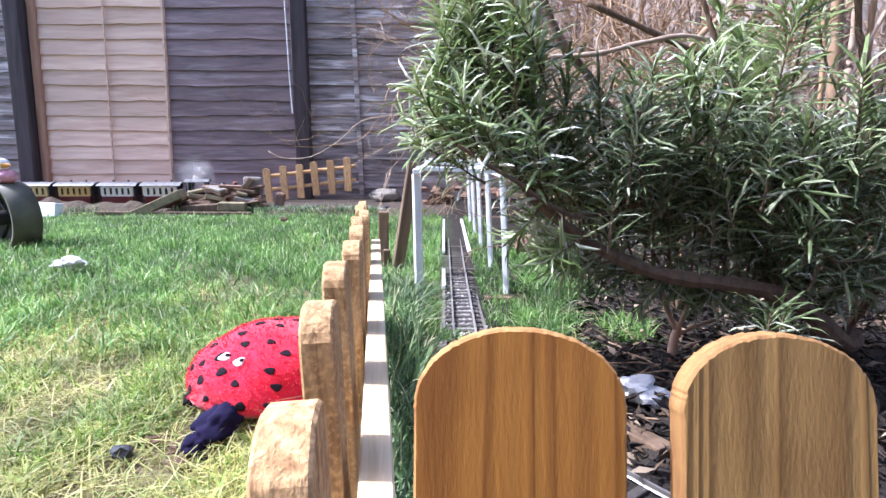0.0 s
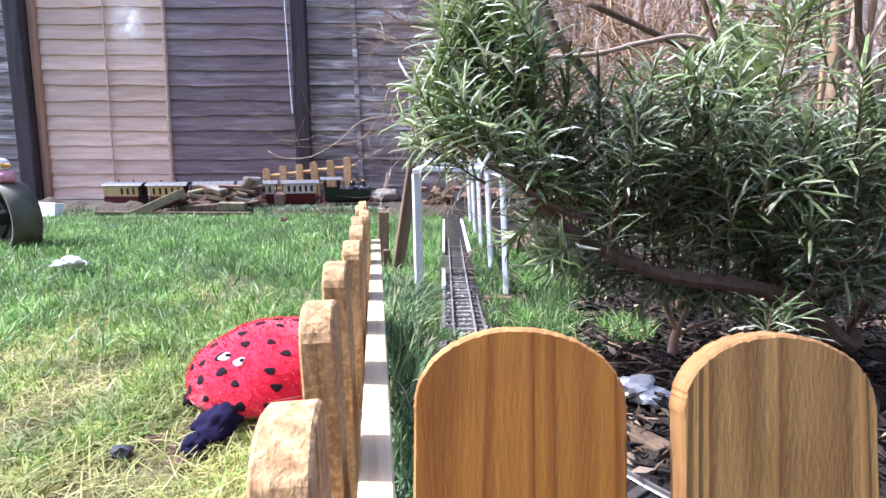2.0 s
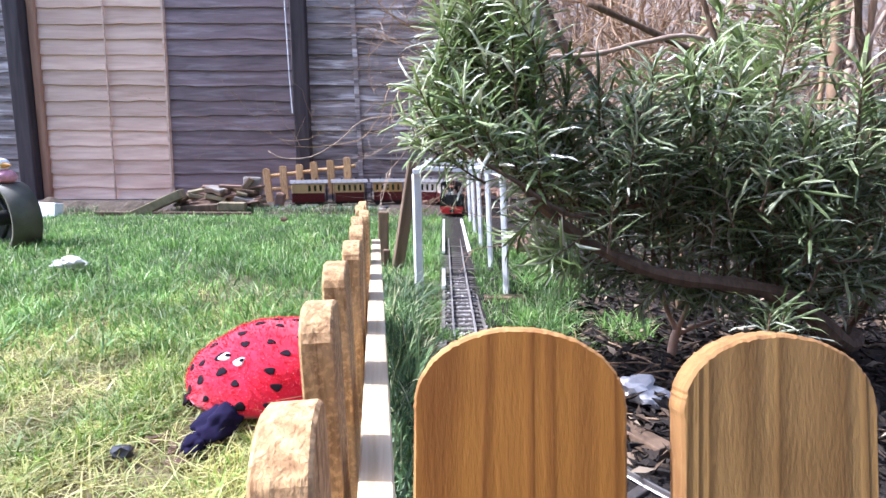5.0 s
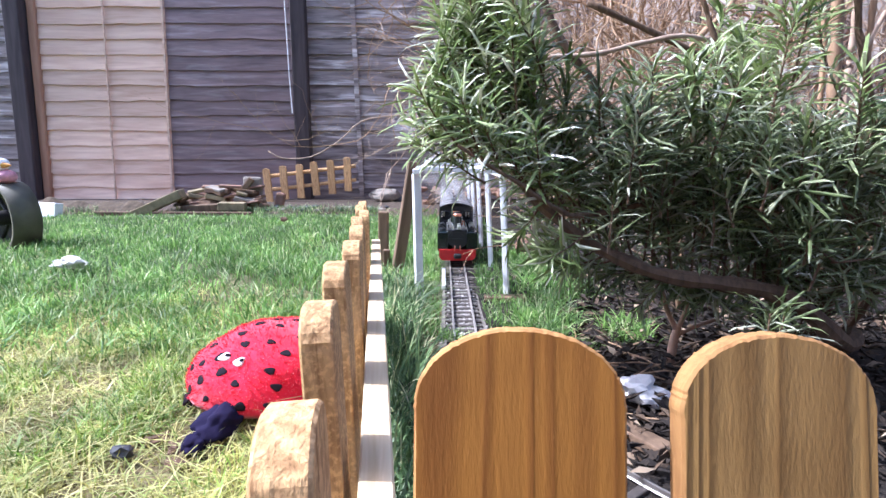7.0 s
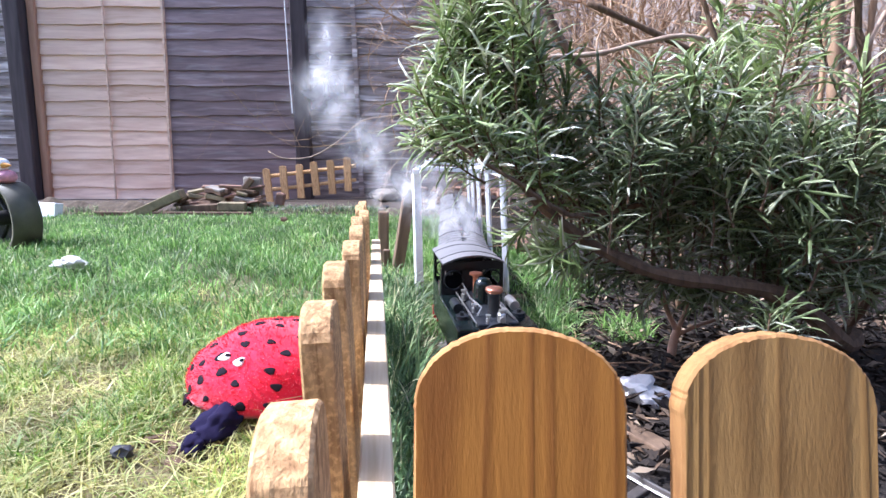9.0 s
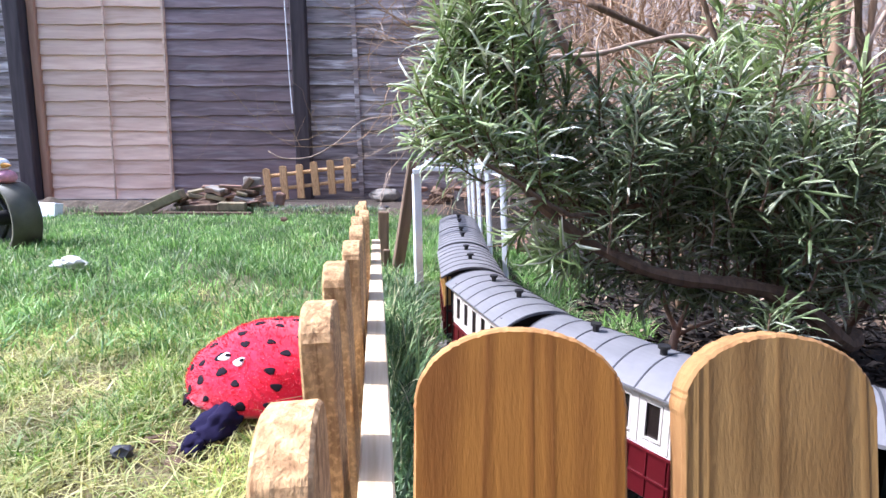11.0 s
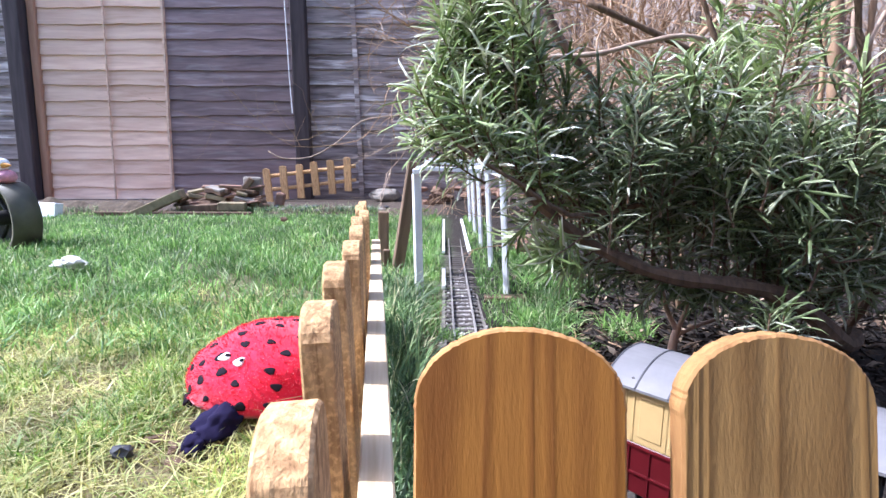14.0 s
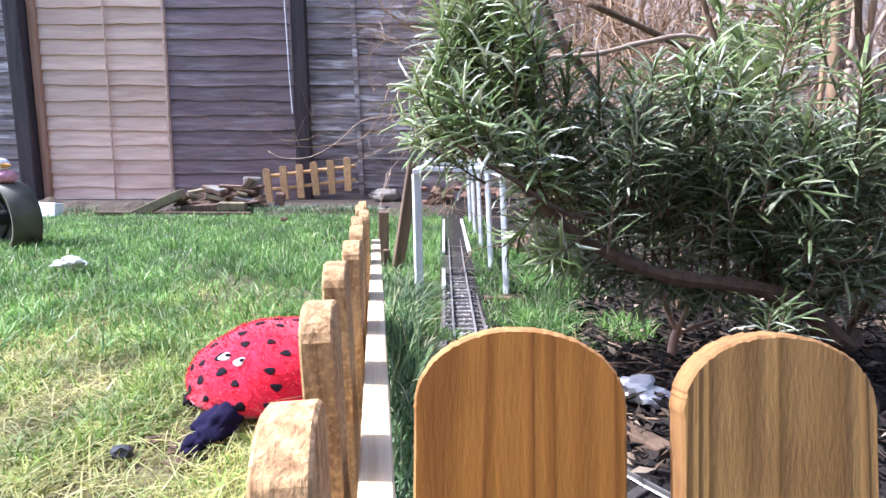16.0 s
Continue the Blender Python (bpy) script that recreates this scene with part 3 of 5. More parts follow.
    for x, w in ((-0.045, 0.07), (0.15, 0.10)):
        bm = bmesh.new()
        box(bm, (x, 1.18, 0.004), (w, 0.03, 0.012), bevel=0.002)
        tagged(part("timber_batten", bm, OLD_WOOD), "pale worn timber batten on the ground by the track", "batten", "battens by the track")


build_track()
build_white_frame()


# ---------------------------------------------------------------- train
def wheelset(root, y, r, name="wheel", mat=None):
    for x in (-0.0185, 0.0185):
        bm = bmesh.new()
        cyl(bm, (x, y, r), r, 0.006, "X", 18)
        cyl(bm, (x * 1.16, y, r), r * 0.8, 0.004, "X", 18)
        part(name, bm, mat or UNDER_BLACK, root)


def build_locomotive():
    """Side tank engine; its middle at the origin, rail tops at z = 0, front towards +y."""
    root = thing("steam_locomotive", "dark green and black model tank engine with red buffer beam", "locomotive")
    bm = bmesh.new()
    box(bm, (0, 0, 0.040), (0.108, 0.262, 0.006), bevel=0.001)
    box(bm, (0, 0, 0.030), (0.044, 0.24, 0.018), bevel=0.001)
    part("underframe", bm, UNDER_BLACK, root)
    for sgn in (1, -1):
        bm = bmesh.new()
        out = [(-0.055, 0.048), (0.055, 0.048), (0.055, 0.026), (0.046, 0.016), (0.012, 0.014), (-0.012, 0.014), (-0.046, 0.016), (-0.055, 0.026)]
        prism(bm, out, 0.131 * sgn, 0.137 * sgn)
        beam = part("buffer_beam", bm, LOCO_RED, root, "red painted buffer beam")
        bm = bmesh.new()
        box(bm, (0, 0.146 * sgn, 0.030), (0.022, 0.018, 0.014), bevel=0.003)
        part("coupler", bm, UNDER_BLACK, beam)
    for sgn in (1, -1):
        bm = bmesh.new()
        box(bm, (0.0425 * sgn, 0.045, 0.071), (0.034, 0.172, 0.056), bevel=0.003, seg=2)
        tank = part("side_tank", bm, LOCO_GREEN, root, "dark green side tank")
        bm = bmesh.new()
        tube(bm, [(0.030 * sgn, 0.122, 0.104), (0.030 * sgn, -0.03, 0.104)], 0.0014, 6)
        for y in (0.12, 0.07, 0.02):
            cyl(bm, (0.030 * sgn, y, 0.101), 0.0014, 0.006, "Z", 6)
        part("handrail", bm, STEEL, tank)
        bm = bmesh.new()
        cyl(bm, (0.044 * sgn, 0.085, 0.102), 0.0095, 0.006, "Z", 16)
        cyl(bm, (0.044 * sgn, 0.085, 0.107), 0.0035, 0.006, "Z", 10)
        part("filler_cap", bm, LOCO_BLACK, tank)
        bm = bmesh.new()
        cyl(bm, (0.045 * sgn, 0.045, 0.107), 0.008, 0.034, "Y", 14)
        part("lubricator", bm, STEEL if sgn < 0 else LOCO_BLACK, tank)
    bm = bmesh.new()
    cyl(bm, (0, 0.045, 0.081), 0.027, 0.166, "Y", 28)
    boiler = smooth(part("boiler", bm, LOCO_BLACK, root, "black boiler"), False)
    bm = bmesh.new()
    cyl(bm, (0, 0.130, 0.080), 0.0285, 0.012, "Y", 28)
    cyl(bm, (0, 0.137, 0.080), 0.021, 0.004, "Y", 24)
    box(bm, (0, 0.141, 0.080), (0.03, 0.003, 0.004))
    door = part("smokebox_door", bm, LOCO_BLACK, boiler)
    bm = bmesh.new()
    turned(bm, [(0.0125, -0.004), (0.0100, 0.006), (0.0088, 0.014), (0.0088, 0.032), (0.0095, 0.038), (0.0115, 0.041)], 20, pose(0, 0.100, 0.102))
    chimney = part("chimney", bm, LOCO_BLACK, root)
    bm = bmesh.new()
    turned(bm, [(0.010, 0.0), (0.0125, 0.002), (0.0135, 0.005), (0.0120, 0.008), (0.008, 0.009)], 24, pose(0, 0.100, 0.142))
    smooth(part("chimney_cap", bm, COPPER, chimney, "polished copper chimney cap"))
    bm = bmesh.new()
    turned(bm, [(0.0175, 0.0), (0.0155, 0.005), (0.0155, 0.024), (0.0145, 0.033), (0.010, 0.041), (0.004, 0.044)], 24, pose(0, 0.035, 0.104))
    smooth(part("dome", bm, LOCO_GREEN, root, "dark green dome"))
    bm = bmesh.new()
    turned(bm, [(0.0065, 0), (0.0048, 0.004), (0.0048, 0.032), (0.011, 0.035), (0.011, 0.038), (0.004, 0.039)], 16, pose(0, -0.015, 0.104))
    part("safety_valve", bm, COPPER, root, "copper-topped safety valve")
    bm = bmesh.new()
    box(bm, (-0.004, 0.128, 0.113), (0.011, 0.011, 0.016), bevel=0.002)
    cyl(bm, (-0.004, 0.135, 0.113), 0.0045, 0.004, "Y", 14)
    cyl(bm, (-0.004, 0.128, 0.123), 0.0045, 0.005, "Z", 12)
    part("headlamp", bm, STEEL, root, "bright metal headlamp")
    bm = bmesh.new()
    box(bm, (0, 0.112, 0.1035), (0.060, 0.038, 0.005), bevel=0.001)
    box(bm, (0, 0.129, 0.082), (0.058, 0.004, 0.040), bevel=0.001)
    part("front_plate", bm, LOCO_BLACK, root)
    bm = bmesh.new()
    tube(bm, [(-0.027, 0.12, 0.108), (-0.020, 0.07, 0.110), (-0.022, 0.0, 0.112), (-0.018, -0.035, 0.116)], 0.0016, 6)
    tube(bm, [(0.024, 0.10, 0.109), (0.012, 0.075, 0.112), (0.02, 0.03, 0.114), (0.018, -0.035, 0.118)], 0.0014, 6)
    part("pipework", bm, STEEL, root, "thin bright steel pipes")
    for x, y, z, r, h, mt in ((-0.019, 0.088, 0.106, 0.0045, 0.012, STEEL), (0.020, 0.062, 0.107, 0.0040, 0.014, STEEL), (-0.021, 0.020, 0.108, 0.0050, 0.016, COPPER),
                              (0.023, 0.000, 0.109, 0.0045, 0.018, STEEL), (-0.016, -0.028, 0.112, 0.0038, 0.022, STEEL), (0.013, 0.120, 0.110, 0.0035, 0.012, STEEL)):
        bm = bmesh.new()
        turned(bm, [(r, 0), (r, h * 0.6), (r * 0.6, h * 0.65), (r * 0.6, h * 0.8), (r * 1.15, h * 0.85), (r * 1.15, h)], 14, pose(x, y, z - h / 2))
        part("valve", bm, mt, root)
    # cab
    for y, nm in ((-0.040, "cab_front"), (-0.128, "cab_back")):
        bm = bmesh.new()
        t = 0.003
        for cx, cz, sx, sz in ((0, 0.075, 0.108, 0.066), (0, 0.148, 0.108, 0.016), (-0.0515, 0.124, 0.006, 0.042), (0.0515, 0.124, 0.006, 0.042),
                               (0, 0.124, 0.036, 0.042)):
            box(bm, (cx, y, cz), (sx, t, sz), bevel=0.0005)
        cf = part(nm, bm, LOCO_BLACK, root, "black cab sheet with two windows")
        for sgn in (1, -1):
            bm = bmesh.new()
            bmesh.ops.create_cone(bm, segments=20, radius1=0.0165, radius2=0.0165, depth=0.005, matrix=pose(0.0335 * sgn, y, 0.124, 90))
            pane = part("cab_window", bm, DARK_GLASS, cf)
            bm = bmesh.new()
            ring = [(0.0335 * sgn + 0.0165 * math.cos(a), y + 0.003, 0.124 + 0.0165 * math.sin(a)) for a in (2 * math.pi * k / 24 for k in range(25))]
            tube(bm, ring, 0.0016, 6, False)
            part("window_ring", bm, LOCO_BLACK, pane)
    for sgn in (1, -1):
        bm = bmesh.new()
        box(bm, (0.0535 * sgn, -0.084, 0.075), (0.003, 0.088, 0.064), bevel=0.0005)
        box(bm, (0.0535 * sgn, -0.046, 0.130), (0.003, 0.012, 0.048))
        box(bm, (0.0535 * sgn, -0.122, 0.130), (0.003, 0.012, 0.048))
        side = part("cab_side", bm, LOCO_GREEN, root)
        bm = bmesh.new()
        tube(bm, [(0.058 * sgn, -0.038, 0.05), (0.058 * sgn, -0.038, 0.125)], 0.0012, 6)
        part("grab_rail", bm, STEEL, side)
    bm = bmesh.new()
    n = 12
    arc = [(0.0535 * (2 * i / n - 1), 0.156 + 0.013 * (1 - (2 * i / n - 1) ** 2)) for i in range(n + 1)]
    prism(bm, arc + [(x, z - 0.003) for x, z in arc[::-1]], -0.150, -0.028)
    roof = part("cab_roof", bm, ROOF_GREY, root, "grey curved cab roof")
    for y in (-0.06, -0.12):
        bm = bmesh.new()
        prism(bm, [(x, z + 0.001) for x, z in arc] + [(x, z - 0.001) for x, z in arc[::-1]], y - 0.001, y + 0.001)
        part("roof_seam", bm, ROOF_LINE, roof)
    for sgn in (1, -1):
        bm = bmesh.new()
        box(bm, (0.042 * sgn, 0.085, 0.026), (0.018, 0.036, 0.018), bevel=0.003)
        part("cylinder_block", bm, LOCO_BLACK, root)
        bm = bmesh.new()
        box(bm, (0.0345 * sgn, 0.0, 0.018), (0.003, 0.14, 0.005), bevel=0.001)
        part("coupling_rod", bm, STEEL, root)
    for y in (0.05, 0.0, -0.05):
        wheelset(root, y, 0.0185, "driving_wheel", UNDER_BLACK)
    bm = bmesh.new()
    for x in (-0.008, 0.008):
        tube(bm, [(x, 0.136, 0.062), (x, 0.142, 0.055), (x, 0.142, 0.046)], 0.0016, 6)
    part("lamp_iron", bm, COPPER, root)
    return root


COACH_L = 0.211


def build_coach(paint, label, guard=False):
    """Four wheeled coach, middle at the origin, front towards +y."""
    root = thing("passenger_coach", label, "railway coach", group="coaches of the train")
    L, W = 0.164, 0.095
    z0, zs, zt = 0.030, 0.082, 0.136
    bm = bmesh.new()
    box(bm, (0, 0, 0.027), (0.07, L, 0.010), bevel=0.001)
    box(bm, (0, 0, 0.018), (0.02, COACH_L, 0.008), bevel=0.001)
    box(bm, (0, 0, 0.0315), (0.088, COACH_L - 0.012, 0.004), bevel=0.001)
    for s in (1, -1):
        for y in (-0.06, 0.06):
            box(bm, (0.031 * s, y, 0.018), (0.006, 0.03, 0.018), bevel=0.002)
    part("underframe", bm, UNDER_BLACK, root)
    for y in (-0.06, 0.06):
        wheelset(root, y, 0.0125)
    bm = bmesh.new()
    box(bm, (0, 0, (z0 + zs) / 2), (W, L, zs - z0), bevel=0.001)
    low = part("lower_panel", bm, MAROON, root, "maroon lower body")
    for s in (1, -1):
        bm = bmesh.new()
        for z in (zs - 0.003, z0 + 0.022):
            box(bm, (s * (W / 2 + 0.0006), 0, z), (0.0018, L, 0.0022))
        for i in range(9):
            y = -L / 2 + 0.004 + (L - 0.008) * i / 8
            box(bm, (s * (W / 2 + 0.0005), y, (z0 + zs) / 2), (0.0014, 0.0014, zs - z0 - 0.006))
        part("beading", bm, MAROON, low)
    # upper side walls: pillars, sill and cornice with deep windows between
    nwin = 5
    pitch = (L - 0.010) / nwin
    for s in (1, -1):
        bm = bmesh.new()
        x = s * (W / 2 - 0.0015)
        box(bm, (x, 0, zs + 0.003), (0.003, L, 0.006), bevel=0.0004)
        box(bm, (x, 0, zt - 0.004), (0.003, L, 0.008), bevel=0.0004)
        for i in range(nwin + 1):
            y = -L / 2 + 0.005 + pitch * i
            w = 0.0135 if 0 < i < nwin else 0.012
            box(bm, (x, y, (zs + zt) / 2), (0.003, w, zt - zs - 0.010), bevel=0.0004)
            box(bm, (x + s * 0.0015, y, (zs + zt) / 2), (0.0012, 0.0022, zt - zs - 0.004))
        if guard:
            box(bm, (x, -L / 2 + 0.005 + pitch, (zs + zt) / 2), (0.0032, pitch * 2 - 0.003, zt - zs - 0.002), bevel=0.0004)
            for y in (0.55, 1.45):
                box(bm, (x + s * 0.0016, -L / 2 + 0.005 + pitch * y, (zs + zt) / 2), (0.0014, pitch * 0.7, zt - zs - 0.014), bevel=0.0006)
        up = part("window_band", bm, paint, root)
        for i in range(2 if guard else 0, nwin):
            y = -L / 2 + 0.005 + pitch * (i + 0.5)
            bm = bmesh.new()
            for dy in (-1, 1):
                box(bm, (x + s * 0.0008, y + dy * (pitch / 2 - 0.0075), (zs + zt) / 2), (0.002, 0.0022, zt - zs - 0.016))
            for dz in (-1, 1):
                box(bm, (x + s * 0.0008, y, (zs + zt) / 2 + dz * (zt - zs - 0.018) / 2), (0.002, pitch - 0.014, 0.0022))
            part("window_frame", bm, paint, up)
            bm = bmesh.new()
            box(bm, (x - s * 0.0012, y, (zs + zt) / 2), (0.0012, pitch - 0.012, zt - zs - 0.014))
            part("window_pane", bm, DARK_GLASS, up)
    for s in (1, -1):
        bm = bmesh.new()
        box(bm, (0, s * (L / 2 - 0.0015), (zs + zt) / 2 + 0.004), (W - 0.004, 0.003, zt - zs + 0.008), bevel=0.0004)
        end = part("end_wall", bm, UNDER_BLACK, root, "dark end wall")
        for xx in (-0.0415, 0.0415):
            bm = bmesh.new()
            box(bm, (xx, s * (L / 2 + 0.0005), (zs + zt) / 2), (0.010, 0.003, zt - zs - 0.004), bevel=0.0004)
            part("corner_pillar", bm, paint, end)
    if guard:
        # the brake end is boarded to the roof's end
        y = -(L / 2 + COACH_L / 2 - 0.006) / 2
        d = COACH_L / 2 - 0.006 - L / 2 - 0.002
        bm = bmesh.new()
        box(bm, (0, y, (z0 + zs) / 2), (W, d, zs - z0), bevel=0.001)
        part("brake_end_lower", bm, MAROON, root, "maroon lower brake end")
        bm = bmesh.new()
        box(bm, (0, y, (zs + zt) / 2 + 0.001), (W, d, zt - zs), bevel=0.001)
        upper = part("brake_end_upper", bm, paint, root)
        for s in (1, -1):
            bm = bmesh.new()
            box(bm, (s * (W / 2 + 0.0004), y, (zs + zt) / 2), (0.0014, d * 0.7, zt - zs - 0.014), bevel=0.0006)
            part("panel", bm, paint, upper)
    # open end platforms with railings
    for s in ((1,) if guard else (1, -1)):
        y = s * (COACH_L / 2 - 0.009)
        for side in (-1, 1):
            bm = bmesh.new()
            box(bm, (0.030 * side, y, 0.078), (0.030, 0.003, 0.003))
            railing = part("railing", bm, UNDER_BLACK, root, "dark end railing")
            for x in (0.017, 0.030, 0.043):
                bm = bmesh.new()
                box(bm, (x * side, y, 0.055), (0.0022, 0.0022, 0.046))
                part("baluster", bm, UNDER_BLACK, railing)
        for x in (-0.043, 0.043):
            bm = bmesh.new()
            box(bm, (x, y, 0.086), (0.0028, 0.0028, 0.106))
            part("roof_post", bm, UNDER_BLACK, root)
    bm = bmesh.new()
    n = 14
    arc = [(0.0535 * (2 * i / n - 1), 0.138 + 0.017 * (1 - abs(2 * i / n - 1) ** 2.2)) for i in range(n + 1)]
    prism(bm, arc + [(x, z - 0.0025) for x, z in arc[::-1]], -COACH_L / 2, COACH_L / 2)
    roof = part("roof", bm, ROOF_GREY, root, "pale grey curved roof with dark seams")
    for i in range(8):
        y = -COACH_L / 2 + 0.001 + (COACH_L - 0.002) * i / 7
        bm = bmesh.new()
        prism(bm, [(x * 1.003, z + 0.0007) for x, z in arc] + [(x, z - 0.001) for x, z in arc[::-1]], y - 0.0007, y + 0.0007)
        part("roof_seam", bm, ROOF_LINE, roof)
    for y in (-0.04, 0.04):
        bm = bmesh.new()
        cyl(bm, (0, y, 0.158), 0.0035, 0.007, "Z", 12)
        cyl(bm, (0, y, 0.163), 0.006, 0.003, "Z", 14)
        part("roof_vent", bm, UNDER_BLACK, roof)
    for s in (1, -1):
        bm = bmesh.new()
        tube(bm, [(0, s * 0.102, 0.02), (0, s * 0.110, 0.021), (0.002, s * 0.1165, 0.019)], 0.003, 8)
        part("coupling", bm, UNDER_BLACK, root)
    return root


LOCO = build_locomotive()
COACHES = [build_coach(CREAM_WHITE, "maroon and white model coach with grey curved roof"),
           build_coach(CREAM_WHITE, "maroon and white model coach with grey curved roof"),
           build_coach(CREAM_ORANGE, "maroon and buff model coach with grey curved roof"),
           build_coach(CREAM, "maroon and cream model coach with grey curved roof"),
           build_coach(CREAM, "maroon and cream model brake coach with blank panels", True)]

# seconds and the way of the engine's front past the start of the near bend, in metres
TRAIN = [(0.0, -3.215), (0.75, -2.945), (1.5, -2.665), (2.25, -2.435), (3.0, -2.205), (3.6, -2.055), (4.2, -1.885), (5.2, -1.465), (6.3, -0.925),
         (7.1, -0.49), (7.7, -0.208), (8.2, 0.014), (8.7, 0.18), (9.2, 0.322), (10.0, 0.565), (10.8, 0.815), (11.5, 1.04), (12.0, 1.238), (12.5, 1.44),
         (13.0, 1.60), (13.5, 1.735), (14.0, 1.895), (14.5, 2.06), (15.3, 2.36), (16.0, 2.58)]


def front_at(t):
    """Smooth way of the engine's front."""
    ts, ss = zip(*TRAIN)
    k = max(0, min(len(ts) - 2, sum(1 for x in ts if x <= t) - 1))

    def slope(i):
        a, b = max(0, i - 1), min(len(ts) - 1, i + 1)
        return (ss[b] - ss[a]) / (ts[b] - ts[a])
    h = ts[k + 1] - ts[k]
    u = (t - ts[k]) / h
    return BEND + ((2 * u ** 3 - 3 * u * u + 1) * ss[k] + (u ** 3 - 2 * u * u + u) * h * slope(k)
                   + (3 * u * u - 2 * u ** 3) * ss[k + 1] + (u ** 3 - u * u) * h * slope(k + 1))


# ---------------------------------------------------------------- grass
def blades(name, n, place, height, width, stops, label, seed, lean=0.5, rough=0.5, thin=0.4, far=1.0):
    """Many bent blades of grass in one mesh; place(rng, n) gives their feet."""
    rng = np.random.default_rng(seed)
    f = place(rng, n)
    n = len(f)
    h = rng.uniform(height[0], height[1], n) * (0.6 + 0.4 * rng.random(n)) * np.interp(f[:, 1], [1.5, 2.55], [1.0, far])
    w = rng.uniform(width[0], width[1], n)
    az = rng.uniform(0, 2 * np.pi, n)
    tw = az + rng.normal(0, 0.7, n) + np.pi / 2
    le = np.abs(rng.normal(lean, lean * 0.55, n))
    vs = np.zeros((n, 7, 3))
    for i, (u, ww) in enumerate(((0, 1.0), (0.38, 0.9), (0.72, 0.6))):
        bend = le * (0.55 * u + 0.75 * u * u)
        cx = f[:, 0] + np.cos(az) * h * bend
        cy = f[:, 1] + np.sin(az) * h * bend
        cz = f[:, 2] + h * u * (1 - 0.38 * np.minimum(le, 1.6) * u) - 0.003 * (i == 0)
        for j, sg in enumerate((-1, 1)):
            vs[:, 2 * i + j, 0] = cx + np.cos(tw) * w * ww * sg / 2
            vs[:, 2 * i + j, 1] = cy + np.sin(tw) * w * ww * sg / 2
            vs[:, 2 * i + j, 2] = cz
    bend = le * 1.3
    vs[:, 6, 0] = f[:, 0] + np.cos(az) * h * bend
    vs[:, 6, 1] = f[:, 1] + np.sin(az) * h * bend
    vs[:, 6, 2] = f[:, 2] + np.maximum(h * (1 - 0.42 * np.minimum(le, 1.8)), 0.004)
    b = (np.arange(n) * 7)[:, None]
    faces = [tuple(r) for q in ((0, 1, 3, 2), (2, 3, 5, 4)) for r in (b + np.array(q)).tolist()] + [tuple(r) for r in (b + np.array((4, 5, 6))).tolist()]
    me = bpy.data.meshes.new(name)
    me.from_pydata(vs.reshape(-1, 3).tolist(), [], faces)
    m = Mat(name + "_blade", rough, spec=0.5)
    base = m.ramp(m.rnd(True), *stops)
    patch = m.ramp(m.noise(7.0, m.world_coords(), 3), (0.38, (0.75, 0.75, 0.75)), (0.62, (1.55, 1.50, 1.4)))
    m.color(m.mix(1.0, base, patch, "MULTIPLY"))
    m.thin(thin)
    me.materials.append(m.m)
    ob = new(name, me)
    return tagged(ob, label, "grass", kind="stuff")


def height_at(x, y):
    t = np.clip((y - 0.9) / 1.7, 0, 1)
    return 0.037 * t * t * (3 - 2 * t)


def clumpy(x, y, s, seed):
    """A cheap smooth field between 0 and 1."""
    v = np.zeros_like(x)
    r = np.random.default_rng(seed)
    for k in range(7):
        a, p = r.uniform(0, 6.28), r.uniform(0, 6.28)
        fq = s * r.uniform(0.6, 1.9)
        v += np.sin((x * np.cos(a) + y * np.sin(a)) * fq + p)
    return 0.5 + v / 7


def edge_x(y):
    """The lawn ends at the picket fence and, past it, beside the track."""
    return np.where(y < 1.15, -0.062 - 0.134 * y, -0.03)


def lawn(y0, y1, keep, seed, dens=1.0):
    def place(rng, n):
        y = rng.uniform(y0, y1, n)
        x = -1.0 * (y + 0.15) + rng.random(n) * (edge_x(y) + 1.0 * (y + 0.15))
        ok = rng.random(n) < keep(x, y)
        ok &= ~((x < -1.3) & (y > 2.62)) & ((y < 2.42) | (rng.random(n) < 0.35))
        x, y = x[ok], y[ok]
        return np.stack([x, y, height_at(x, y) + 0.0], 1)
    return place


GREEN = ((0.0, (0.06, 0.12, 0.02)), (0.4, (0.17, 0.28, 0.05)), (0.75, (0.32, 0.44, 0.11)), (1.0, (0.55, 0.55, 0.30)))
LUSH = ((0.0, (0.05, 0.12, 0.03)), (0.45, (0.135, 0.26, 0.06)), (0.8, (0.22, 0.385, 0.105)), (1.0, (0.52, 0.56, 0.34)))
STRAW = ((0.0, (0.17, 0.19, 0.05)), (0.4, (0.38, 0.38, 0.12)), (0.72, (0.60, 0.56, 0.28)), (1.0, (0.26, 0.39, 0.09)))
BANK = ((0.0, (0.045, 0.085, 0.035)), (0.5, (0.12, 0.21, 0.085)), (0.85, (0.26, 0.37, 0.17)), (1.0, (0.68, 0.64, 0.42)))


